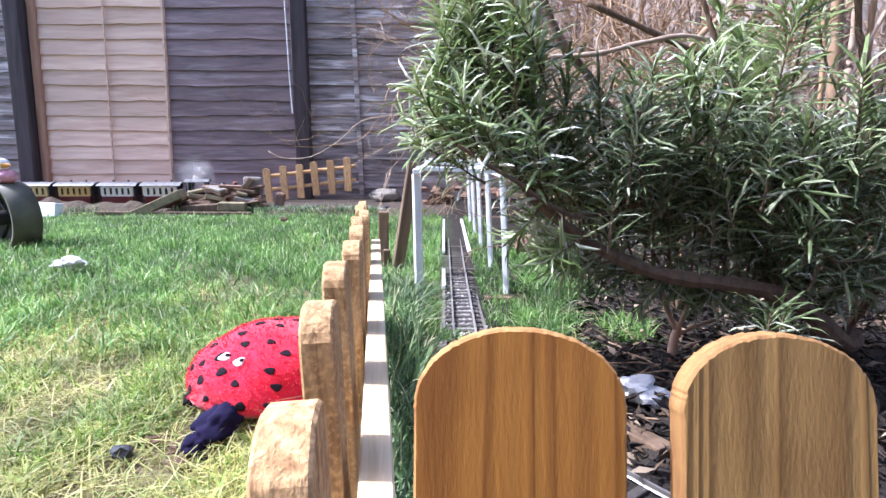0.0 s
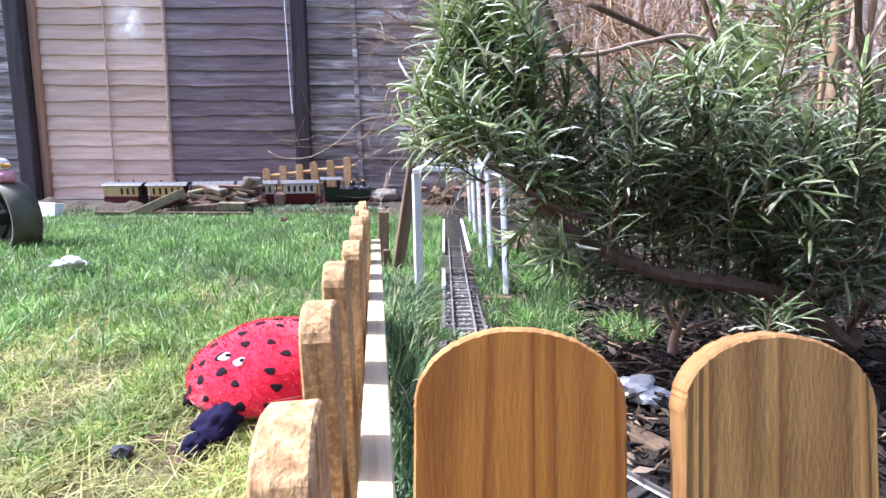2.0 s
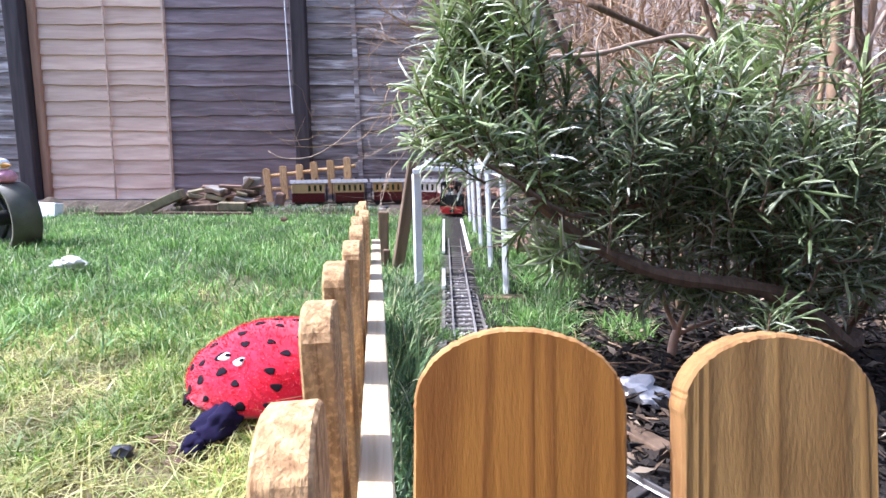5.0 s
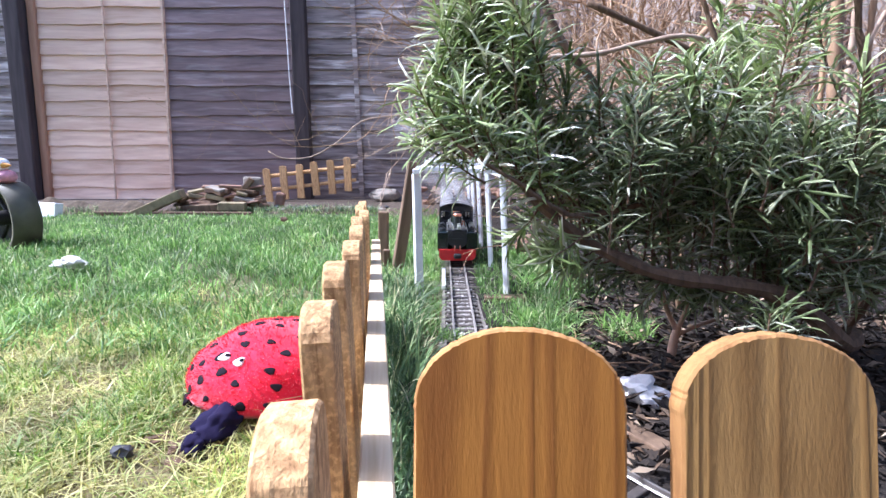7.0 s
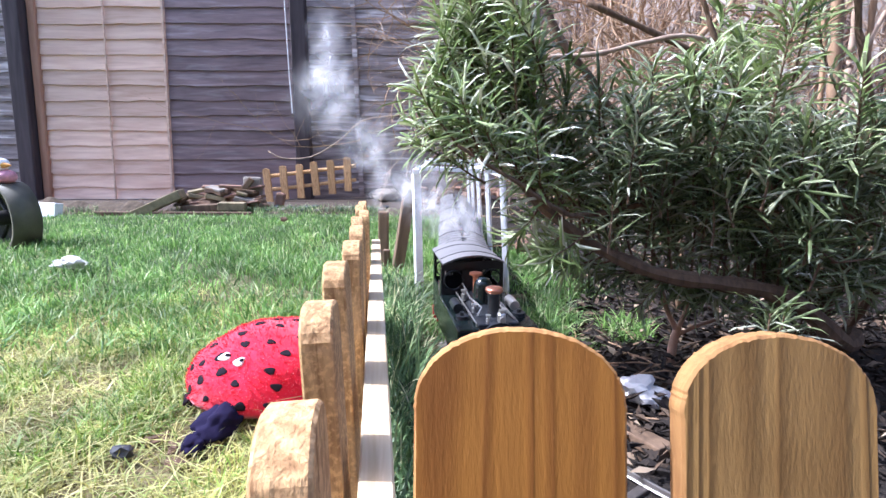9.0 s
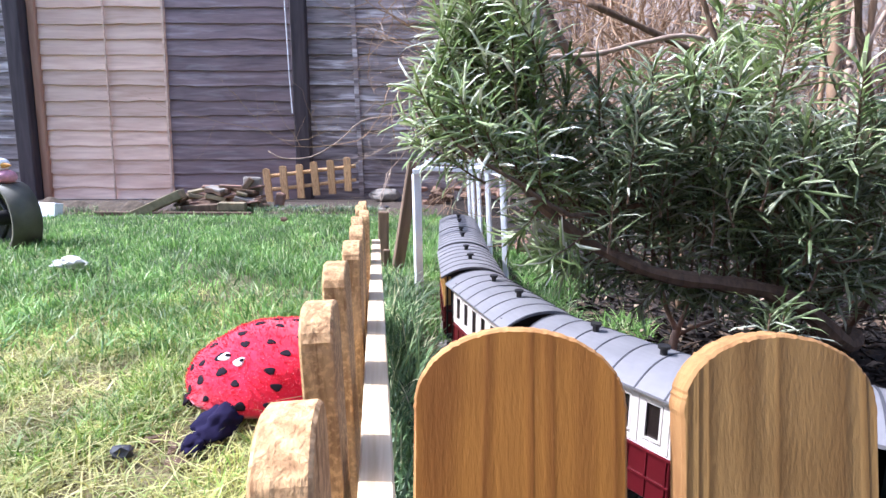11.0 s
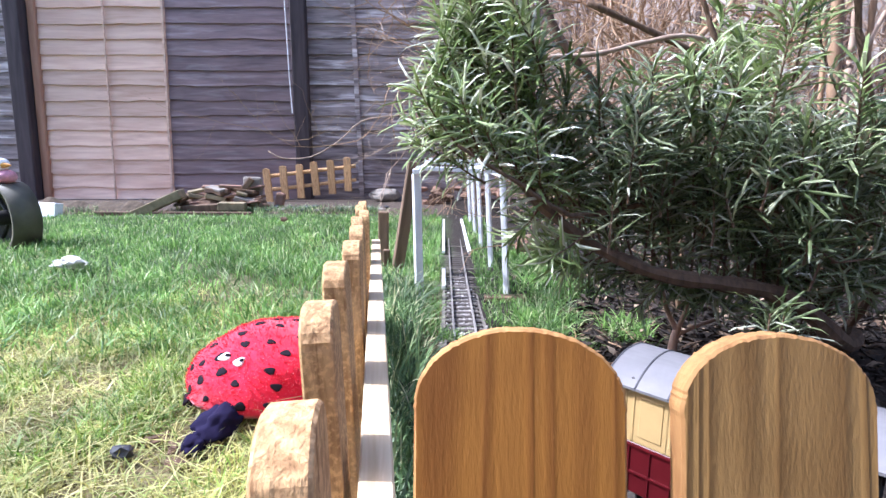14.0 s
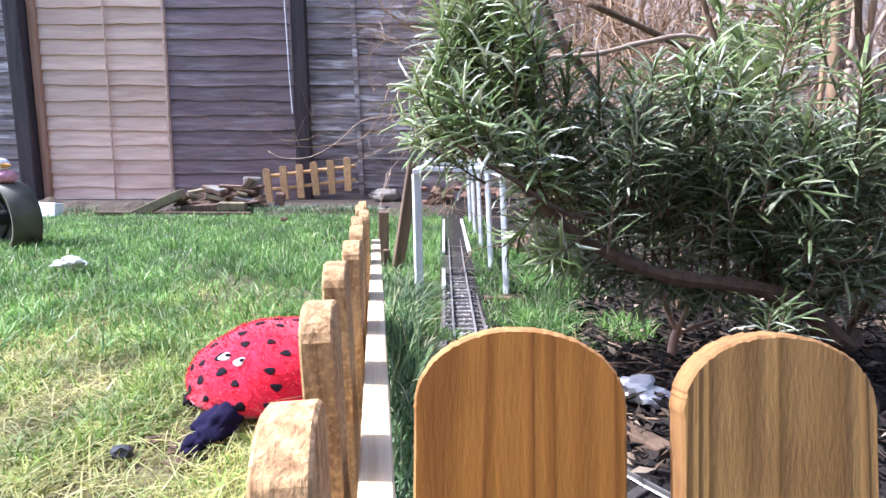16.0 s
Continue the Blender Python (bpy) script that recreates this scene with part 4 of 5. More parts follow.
def build_grass():
    def weeds(rng, n):
        x = rng.uniform(-2.4, -0.1, n)
        ok = (clumpy(x, x * 0, 14, 9) > 0.42)
        x = x[ok]
        y = rng.uniform(2.56, 2.70, len(x))
        return np.stack([x, y, np.full(len(x), 0.045)], 1)
    blades("bank_weeds", 2600, weeds, (0.02, 0.055), (0.002, 0.004), BANK, "rough weeds along the far edge of the lawn", 8, 0.6)
    bare = lambda x, y: np.clip((clumpy(x, y, 16, 3) - 0.36) * 3.6, 0.03, 1)
    blades("lawn_grass", 44000, lawn(0.3, 1.15, lambda x, y: bare(x, y) * np.clip(0.30 + (y - 0.55) * 1.5 + (clumpy(x, y, 11, 8) - 0.5) * 1.3, 0.08, 1), 1),
           (0.016, 0.040), (0.0016, 0.0034), GREEN, "green lawn grass in uneven tufts", 1, 0.7)
    blades("lawn_grass", 66000, lawn(0.8, 2.72, lambda x, y: np.clip((y - 0.8) * 1.5 + (clumpy(x, y, 9, 12) - 0.5) * 0.9, 0, 1) * (0.35 + 0.65 * bare(x, y)), 2), (0.028, 0.062), (0.0022, 0.0046), LUSH,
           "lush green lawn grass in sunlight", 2, 0.6, far=0.42)
    blades("dry_grass", 46000, lawn(0.28, 1.9, lambda x, y: np.clip(1.25 - (y - 0.35) * 1.0 + (clumpy(x, y, 7, 14) - 0.5) * 0.9, 0.03, 1) * (0.45 + 0.55 * bare(x, y)), 3), (0.016, 0.042), (0.0011, 0.0024), STRAW,
           "yellowed dry straw flattened on the lawn", 3, 1.5)

    def around(rng, n):
        x, y = rng.uniform(-4.2, -0.2, n), rng.uniform(-1.6, 2.6, n)
        ok = x < -1.0 * (y + 0.15) - 0.02
        ok |= (y < 0.28) & (x < -0.25)
        x, y = x[ok], y[ok]
        return np.stack([x, y, height_at(x, y)], 1)
    blades("outer_grass", 52000, around, (0.03, 0.065), (0.003, 0.006), GREEN, "green lawn grass round the edges", 9, 0.7)

    def strip(rng, n):
        y = rng.uniform(0.22, 1.25, n)
        x = -0.012 - 0.134 * y + rng.random(n) ** 1.2 * np.clip(0.035 + 0.06 * y, 0, 0.10)
        x = np.minimum(x, 0.045 - 0.052 - 0.01 * rng.random(n))
        return np.stack([x, y, height_at(x, y)], 1)
    blades("long_grass", 2600, strip, (0.05, 0.13), (0.0024, 0.0044), BANK, "long dark green grass beside the picket fence", 4, 0.7)

    def right(rng, n):
        y = rng.uniform(0.86, 1.7, n)
        x = 0.105 + np.abs(rng.normal(0, 0.20, n)) + np.clip(1.1 - y, 0, 1) * 0.30
        ok = (clumpy(x, y, 22, 5) > 0.38) & (x < 0.40) & ((y < 1.06) | (x > 0.20))
        return np.stack([x[ok], y[ok], height_at(x[ok], y[ok])], 1)
    blades("bank_grass", 9000, right, (0.025, 0.062), (0.0018, 0.0034), LUSH, "green grass tufts between track and shrub", 5, 0.75)

    def between(rng, n):
        y = rng.uniform(0.85, 2.4, n)
        x = np.where(rng.random(n) < 0.5, rng.uniform(-0.06, -0.010, n), rng.uniform(0.092, 0.19, n)) + 0.8 * np.clip(0.98 - y, 0, 1)
        return np.stack([x, y, height_at(x, y)], 1)
    blades("track_grass", 4600, between, (0.012, 0.036), (0.0018, 0.0034), LUSH, "bright grass growing along the track sides", 6, 0.6)


# ---------------------------------------------------------------- rosemary
def needle_data(vs, fs, p, d, up, ln, w):
    """A narrow curled leaf of three sides."""
    side = d.cross(up)
    if side.length < 1e-4:
        side = Vector((1, 0, 0))
    side.normalize()
    nrm = side.cross(d).normalized()
    b = len(vs)
    for u, ww in ((0.0, 0.5), (0.40, 1.0), (0.86, 0.80)):
        c = p + d * ln * u * (1 - 0.12 * u) + nrm * (-0.62 * ln * u * u)
        vs.append(c - side * w * ww / 2 - nrm * w * 0.16)
        vs.append(c + nrm * w * 0.18 * ww)
        vs.append(c + side * w * ww / 2 - nrm * w * 0.16)
    vs.append(p + d * ln * 0.86 + nrm * (-0.66 * ln))
    for k in (0, 3):
        for j in range(3):
            a, c = b + k + j, b + k + (j + 1) % 3
            fs.append((a, c, c + 3, a + 3))
    for j in range(3):
        fs.append((b + 6 + j, b + 6 + (j + 1) % 3, b + 9))


def curve_pt(pts, u):
    """Smooth point along a short list."""
    n = len(pts) - 1
    i = min(n - 1, int(u * n))
    t = u * n - i
    g = lambda k: Vector(pts[max(0, min(n, k))])
    a, b, c, d = g(i - 1), g(i), g(i + 1), g(i + 2)
    return 0.5 * ((2 * b) + (c - a) * t + (2 * a - 5 * b + 4 * c - d) * t * t + (3 * b - a - 3 * c + d) * t ** 3)


def build_rosemary():
    root = thing("rosemary_bush", "sprawling green rosemary bush with a low woody branch", "shrub", pose(0.70, 0.86, 0))
    inv = root.matrix_basis.inverted()
    rnd = random.Random(11)
    # woody limbs, from the base outwards
    limbs = [
        [(0.70, 0.86, -0.01), (0.65, 0.77, 0.06), (0.606, 0.730, 0.065), (0.530, 0.720, 0.126), (0.454, 0.710, 0.157), (0.382, 0.700, 0.170), (0.301, 0.700, 0.182), (0.238, 0.710, 0.209), (0.174, 0.720, 0.248), (0.122, 0.730, 0.295), (0.077, 0.740, 0.379)],
        [(0.62, 0.85, 0.09), (0.56, 0.80, 0.25), (0.47, 0.78, 0.37), (0.40, 0.76, 0.47), (0.36, 0.76, 0.56)],
        [(0.66, 0.85, 0.05), (0.66, 0.80, 0.25), (0.62, 0.76, 0.40), (0.56, 0.74, 0.55), (0.53, 0.74, 0.68)],
        [(0.70, 0.86, 0.02), (0.76, 0.80, 0.22), (0.78, 0.74, 0.36), (0.76, 0.70, 0.46)],
        [(0.50, 0.84, 0.20), (0.46, 0.80, 0.24), (0.40, 0.79, 0.26), (0.34, 0.79, 0.29)],
        [(0.30, 0.74, 0.275), (0.24, 0.72, 0.27), (0.17, 0.68, 0.27), (0.10, 0.66, 0.31), (0.02, 0.66, 0.36)],
    ]
    thick = [(0.017, 0.006), (0.009, 0.003), (0.009, 0.003), (0.008, 0.003), (0.006, 0.002), (0.005, 0.002)]
    for pts, (r0, r1) in zip(limbs, thick):
        bm = bmesh.new()
        n = 26
        cs = []
        for i in range(n + 1):
            p = curve_pt(pts, i / n)
            p += 0.004 * Vector((noise.noise(p * 30), noise.noise(p * 30 + Vector((9, 0, 0))), noise.noise(p * 30 + Vector((0, 9, 0)))))
            cs.append(inv @ p)
        tube(bm, cs, [(r0 + (r1 - r0) * i / n) * (1 + 0.18 * math.sin(i * 2.3)) for i in range(n + 1)], 8)
        part("branch", bm, STEM, root, "rough brown woody branch")

    # leafy shoots rise from the limbs
    shoots = []

    def shoot(limb, u, length, lean, rise=1.0, y=0.0):
        p = curve_pt(limbs[limb], u)
        d = Vector((lean + rnd.uniform(-0.25, 0.25), y + rnd.uniform(-0.25, 0.45), rise)).normalized()
        p.y += 0.05
        shoots.append((p, d, length))
    for u in [0.16 + 0.84 * i / 46 for i in range(47)]:
        top = 0.13 + 0.11 * rnd.random() + 0.07 * (u > 0.85)
        shoot(0, u, top, -0.15 - 0.25 * (u > 0.8), 1.0)
    for u in [0.12 + 0.83 * i / 33 for i in range(34)]:
        shoot(0, u, rnd.uniform(0.05, 0.09), -0.35, -0.30, 0.25)
    for limb, n in ((1, 26), (2, 26), (3, 24), (4, 9), (5, 12)):
        for i in range(n):
            u = 0.3 + 0.7 * (i + rnd.random()) / n
            if limb in (4, 5):
                shoot(limb, u, rnd.uniform(0.06, 0.11), -0.3, 0.55 if limb == 5 else 0.15, -0.2)
            else:
                shoot(limb, u, rnd.uniform(0.10, 0.20), rnd.uniform(-0.5, 0.35), 1.0)
    # sunlit shoots before the branch, and fresh tips between the tall ones
    for i in range(16):
        x = 0.20 + 0.42 * (i + rnd.random()) / 16
        shoots.append((Vector((x, rnd.uniform(0.66, 0.72), rnd.uniform(0.21, 0.31))), Vector((rnd.uniform(-0.5, 0.3), rnd.uniform(-0.2, 0.2), 1)).normalized(), rnd.uniform(0.07, 0.12)))
    for x, z in ((0.10, 0.40), (0.14, 0.44), (0.17, 0.38), (0.12, 0.50), (0.26, 0.36), (0.29, 0.33), (0.33, 0.36), (0.36, 0.33), (0.41, 0.36), (0.47, 0.34)):
        shoots.append((Vector((x, 0.72 + rnd.gauss(0, 0.02), z)), Vector((rnd.uniform(-0.2, 0.2), rnd.uniform(-0.2, 0.2), 1)).normalized(), rnd.uniform(0.09, 0.13)))
    # drooping leafy shoots on the far side, and one tall group among them
    for i in range(34):
        x = 0.46 + 0.34 * (i + rnd.random()) / 34
        shoots.append((Vector((x, rnd.uniform(0.66, 0.74), rnd.uniform(0.12, 0.33))), Vector((rnd.uniform(-0.7, 0.4), rnd.uniform(-0.3, 0.2), rnd.uniform(-0.1, 1))).normalized(), rnd.uniform(0.06, 0.10)))
    for x, z in ((0.455, 0.40), (0.48, 0.44), (0.465, 0.50), (0.485, 0.54)):
        shoots.append((Vector((x, 0.73, z)), Vector((rnd.uniform(-0.12, 0.12), rnd.uniform(-0.15, 0.15), 1)).normalized(), 0.13))
    # the tall tips
    for x, y, z, ln in ((0.07, 0.77, 0.49, 0.16), (0.12, 0.76, 0.50, 0.17), (0.04, 0.77, 0.44, 0.13), (0.16, 0.77, 0.42, 0.15), (0.55, 0.74, 0.58, 0.17),
                        (0.535, 0.74, 0.63, 0.15), (0.33, 0.77, 0.42, 0.14), (0.25, 0.77, 0.40, 0.13), (0.40, 0.76, 0.44, 0.13), (0.46, 0.77, 0.36, 0.13),
                        (0.70, 0.75, 0.40, 0.12), (0.66, 0.75, 0.36, 0.14), (0.415, 0.62, 0.095, 0.060), (0.43, 0.62, 0.100, 0.055)):
        shoots.append((Vector((x, y, z)), Vector((rnd.uniform(-0.15, 0.1), rnd.uniform(-0.2, 0.1), 1)).normalized(), ln))
    # the dense tip of the bush beside the frame
    for i in range(44):
        x, z = rnd.uniform(-0.005, 0.16), rnd.uniform(0.36, 0.62)
        if x < 0.05 and z > 0.50:
            continue
        shoots.append((Vector((x + 0.03, 0.77 + rnd.gauss(0, 0.03), z - 0.03)), Vector((-0.55 + 2.5 * max(0, x - 0.02) - 0.2 * rnd.random(), rnd.uniform(-0.5, 0.2), 0.75)).normalized(), rnd.uniform(0.06, 0.11)))
    for i in range(9):
        x, z = rnd.uniform(0.01, 0.07), rnd.uniform(0.30, 0.42)
        shoots.append((Vector((x, 0.77 + rnd.gauss(0, 0.02), z)), Vector((-0.8, rnd.uniform(-0.5, 0.1), rnd.uniform(0.1, 0.7))).normalized(), rnd.uniform(0.05, 0.08)))
    for i in range(16):
        x = rnd.uniform(0.16, 0.72)
        shoots.append((Vector((x, 0.76 + rnd.gauss(0, 0.04), rnd.uniform(0.26, 0.42))), Vector((rnd.uniform(-0.6, 0.4), rnd.uniform(-0.7, 0.1), rnd.uniform(0.3, 1))).normalized(), rnd.uniform(0.06, 0.12)))
    for i in range(20):
        x = rnd.uniform(0.36, 0.78)
        shoots.append((Vector((x, rnd.uniform(0.68, 0.82), rnd.uniform(0.26, 0.42))), Vector((rnd.uniform(-0.6, 0.3), rnd.uniform(-0.5, 0.2), rnd.uniform(0.4, 1))).normalized(), rnd.uniform(0.06, 0.12)))
    # dense low foliage round the base, and sprays that hang over the track
    for i in range(84):
        x = rnd.uniform(0.30, 0.80)
        z = rnd.uniform(0.10, 0.34) if x > 0.45 else rnd.uniform(0.19, 0.30)
        shoots.append((Vector((x, 0.84 + rnd.gauss(0, 0.03), z)), Vector((rnd.uniform(-0.9, 0.3), rnd.uniform(-0.8, 0.2), rnd.uniform(-0.3, 0.8))).normalized(), rnd.uniform(0.05, 0.10)))
    for x, y, z in ((0.10, 0.70, 0.27), (0.13, 0.70, 0.25), (0.16, 0.70, 0.25), (0.20, 0.70, 0.24)):
        shoots.append((Vector((x, y, z)), Vector((-0.5, -0.35, -0.35)).normalized(), rnd.uniform(0.05, 0.07)))
    groups = [([], []) for _ in range(8)]
    twigs = bmesh.new()
    for si, (p, d, ln) in enumerate(shoots):
        tip = p + d * ln
        cap = 0.66 if tip.x < 0.115 else 0.44 if tip.x < 0.19 else 0.50 if tip.x < 0.40 else 0.44 if tip.x < 0.44 else 0.70 if tip.x < 0.53 else 0.41
        if tip.z > cap + rnd.gauss(0, 0.02):
            continue
        if tip.x < 0.115 and tip.z < 0.30:
            continue
        # left and top shoots take the paler leaf that paints sunlight
        lit_tip = tip.x < 0.20 or tip.z > 0.44
        vs, fs = groups[6 + si % 2 if lit_tip else si % 6]
        steps = max(6, int(ln / 0.0078))
        pts = []
        q, dd = p.copy(), d.copy()
        for k in range(steps + 1):
            pts.append(q.copy())
            dd = (dd + Vector((rnd.gauss(0, 0.03), rnd.gauss(0, 0.03), 0.035))).normalized()
            q += dd * ln / steps
        tube(twigs, [inv @ a for a in pts[::3] + [pts[-1]]], [0.0020 - 0.0011 * i / (len(pts[::3])) for i in range(len(pts[::3]) + 1)], 5, False)
        for k in range(1, steps + 1):
            u = k / steps
            if u < 0.12 and rnd.random() < 0.6:
                continue
            ax = (pts[k] - pts[k - 1]).normalized()
            a0 = k * 1.57 + rnd.uniform(-0.4, 0.4)
            e1 = ax.orthogonal().normalized()
            e2 = ax.cross(e1)
            for j in range(3 if u > 0.45 else 2):
                a = a0 + j * 2.2
                out = e1 * math.cos(a) + e2 * math.sin(a)
                open_ = 1.15 - 0.80 * u ** 3 + rnd.uniform(-0.2, 0.25)
                nd = (out * (0.62 * open_) + ax * 0.75).normalized()
                size = rnd.uniform(0.040, 0.068) * (1 - 0.35 * max(0, u - 0.75) * 4 * 0.6)
                needle_data(vs, fs, pts[k], nd, (ax + Vector((rnd.gauss(0, 0.45), rnd.gauss(0, 0.45), rnd.gauss(0, 0.3)))).normalized(), size, rnd.uniform(0.0030, 0.0047) * (1.1 if lit_tip else 1.0))
    tagged(part("twigwork", twigs, STEM, root), kind="stuff")
    m = Mat("rosemary_leaf", 0.36, spec=0.6)
    # pale end of the ramp: leaf undersides and painted silvery glints
    m.color(m.ramp(m.rnd(True), (0.0, (0.075, 0.105, 0.04)), (0.28, (0.20, 0.265, 0.11)), (0.60, (0.38, 0.46, 0.23)), (0.86, (0.54, 0.58, 0.40)), (1.0, (0.76, 0.76, 0.66))))
    m.thin(0.5)
    # young leaf colour, lightened further to hold the sunlight on it
    lit_young = Mat("lit_young_rosemary_leaf", 0.36, spec=0.6)
    lit_young.color(lit_young.ramp(lit_young.rnd(True), (0.0, (0.10, 0.155, 0.048)), (0.25, (0.27, 0.37, 0.125)), (0.6, (0.46, 0.55, 0.25)), (0.82, (0.66, 0.70, 0.48)), (1.0, (0.78, 0.78, 0.69))))
    lit_young.thin(0.38)
    for gi, (vs, fs) in enumerate(groups):
        me = bpy.data.meshes.new("foliage")
        me.from_pydata([tuple(inv @ v) for v in vs], [], fs)
        me.materials.append(lit_young.m if gi > 5 else m.m)
        ob = new("foliage", me)
        ob.parent = root
        ob["kind"] = "stuff"


# ---------------------------------------------------------------- bare shrubs
def grow(bm, p, d, ln, r, depth, rnd, fork=0.75, droop=0.0, wander=0.16):
    n = max(3, int(ln / 0.035))
    pts, dd = [p.copy()], d.copy()
    for k in range(n):
        dd = (dd + Vector((rnd.gauss(0, wander), rnd.gauss(0, wander), rnd.gauss(0, wander) - droop))).normalized()
        pts.append(pts[-1] + dd * ln / n)
    tube(bm, pts, [r * (1 - 0.55 * i / n) for i in range(n + 1)], 5, False)
    if depth:
        for k in range(1, n + 1):
            if rnd.random() < fork:
                nd = (dd + Vector((rnd.gauss(0, 0.7), rnd.gauss(0, 0.7), rnd.gauss(0, 0.6)))).normalized()
                grow(bm, pts[k], nd, ln * rnd.uniform(0.35, 0.65), r * 0.5, depth - 1, rnd, fork, droop, wander)


def build_bare_shrubs():
    rnd = random.Random(5)
    pale = wood("pale_twig", (0.28, 0.19, 0.13), (0.52, 0.40, 0.30), (60, 60, 12), 0.8, 0.4)
    spots = [((0.80, 1.80, 0.02), 0.6, 5, 1.2, "leafless brown shrub with many thin crossing twigs"),
             ((1.15, 1.35, 0.02), 0.6, 5, 0.6, "leafless brown shrub with upright canes"),
             ((0.95, 1.75, 0.02), 0.6, 7, 1.0, "leafless brown shrub with many thin crossing twigs"),
             ((0.62, 2.45, 0.02), 0.6, 6, 1.0, "leafless brown shrub with many thin crossing twigs")]
    for (x, y, z), ln, n, spread, label in spots:
        root = thing("bare_shrub", label, "shrub", pose(x, y, z))
        for k in range(n):
            bm = bmesh.new()
            d = Vector((rnd.gauss(-0.25, 0.45), rnd.gauss(0, 0.3), 1.0)).normalized()
            grow(bm, Vector((rnd.gauss(0, 0.03), rnd.gauss(0, 0.03), -0.03)), d, ln * rnd.uniform(1.1, 2.0), rnd.uniform(0.005, 0.009), 3, rnd, 0.40, -0.05)
            part("cane", bm, pale if k % 3 == 0 else STICK, root)
    # twigs that reach out before the panel fence
    root = thing("bare_shrub", "leafless shrub with pale thin twigs before the fence", "shrub", pose(0.15, 2.75, 0.03))
    for k in range(13):
        bm = bmesh.new()
        z0 = 0.16 + 0.115 * k
        tube(bm, [(0, 0, -0.04), (0.01 * k, 0, z0 * 0.5), (-0.04, -0.02, z0)], [0.012, 0.009, 0.006], 6, False)
        grow(bm, Vector((-0.04, -0.02, z0)), Vector((-1.0, -0.2, rnd.uniform(-0.05, 0.35))).normalized(), rnd.uniform(0.35, 0.62), 0.0042, 3, rnd, 0.34, -0.015, 0.16)
        part("cane", bm, pale if k % 2 else STICK, root)
    for k in range(8):
        bm = bmesh.new()
        z0 = 0.62 + 0.13 * k
        tube(bm, [(0.02, 0.02, -0.04), (0.03, 0.05, z0 * 0.5), (0.05, 0.03, z0)], [0.010, 0.007, 0.005], 6, False)
        grow(bm, Vector((0.05, 0.03, z0)), Vector((-1.0, -0.1, rnd.uniform(-0.25, 0.2))).normalized(), rnd.uniform(0.6, 0.95), 0.004, 3, rnd, 0.40, -0.008, 0.17)
        part("cane", bm, pale if k % 2 else STICK, root)
    # thick sticks behind the rosemary
    for pts, r, mt, lab in (
            ([(-0.876, 2.600, 0.347), (-0.807, 2.600, 0.313), (-0.665, 2.600, 0.319), (-0.520, 2.600, 0.397), (-0.404, 2.600, 0.493), (-0.235, 2.600, 0.520), (-0.081, 2.600, 0.520), (0.100, 2.700, 0.400), (0.150, 2.750, 0.000)], 0.0032, pale, "long pale bare twig before the back fence"),
            ([(0.179, 1.050, 0.667), (0.221, 1.050, 0.576), (0.262, 1.050, 0.524), (0.291, 1.050, 0.492), (0.370, 1.070, 0.390), (0.470, 1.100, 0.240), (0.600, 1.150, -0.010)], 0.0085, STEM, "dark brown leaning bare branch"),
            ([(0.197, 1.030, 0.529), (0.299, 1.030, 0.536), (0.384, 1.030, 0.556), (0.486, 1.030, 0.564), (0.620, 1.080, 0.500), (0.640, 1.100, -0.010)], 0.0048, pale, "pale dry stick leaning across the shrubs"),
            ([(0.281, 1.060, 0.635), (0.417, 1.060, 0.578), (0.521, 1.060, 0.531), (0.582, 1.060, 0.482), (0.638, 1.060, 0.444), (0.720, 1.100, 0.300), (0.740, 1.100, -0.010)], 0.0065, STEM, "dark brown leaning bare branch"),
            ([(0.579, 1.070, 0.663), (0.556, 1.070, 0.622), (0.505, 1.070, 0.570), (0.488, 1.070, 0.516), (0.520, 1.100, 0.300), (0.530, 1.100, -0.010)], 0.0055, STICK, "brown bare branch behind the rosemary"),
            ([(0.790, 1.100, 0.692), (0.800, 1.100, 0.586), (0.812, 1.100, 0.476), (0.819, 1.100, 0.361), (0.860, 1.100, -0.010)], 0.0125, STICK, "upright tan shrub stem"),
            ([(0.846, 1.120, 0.688), (0.851, 1.120, 0.568), (0.856, 1.120, 0.432), (0.900, 1.120, -0.010)], 0.0060, pale, "upright pale shrub stem"),
            ([(0.881, 1.120, 0.688), (0.885, 1.120, 0.591), (0.896, 1.120, 0.432), (0.940, 1.120, -0.010)], 0.0060, STICK, "upright brown shrub stem"),
            ([(0.792, 1.150, 0.697), (0.814, 1.150, 0.574), (0.824, 1.150, 0.434), (0.860, 1.150, -0.010)], 0.0050, STICK, "upright brown shrub stem"),
            ([(0.886, 1.090, 0.627), (0.831, 1.090, 0.486), (0.821, 1.090, 0.396), (0.880, 1.100, -0.010)], 0.0040, pale, "thin pale slanting shrub stem")):
        bm = bmesh.new()
        cs = [curve_pt(pts, i / 24) for i in range(25)]
        tube(bm, cs, [r * (1.0 + 0.12 * math.sin(i * 1.7)) for i in range(25)], 8)
        tagged(smooth(part("branch", bm, mt)), lab, "branch", "bare branches")
    # small forked stump in the bed
    root = thing("plant_stump", "small forked reddish stump in the dark bed", "stump", pose(0.395, 0.83, 0))
    red = wood("red_twig", (0.30, 0.17, 0.11), (0.62, 0.41, 0.30), (70, 70, 14), 0.8, 0.5)
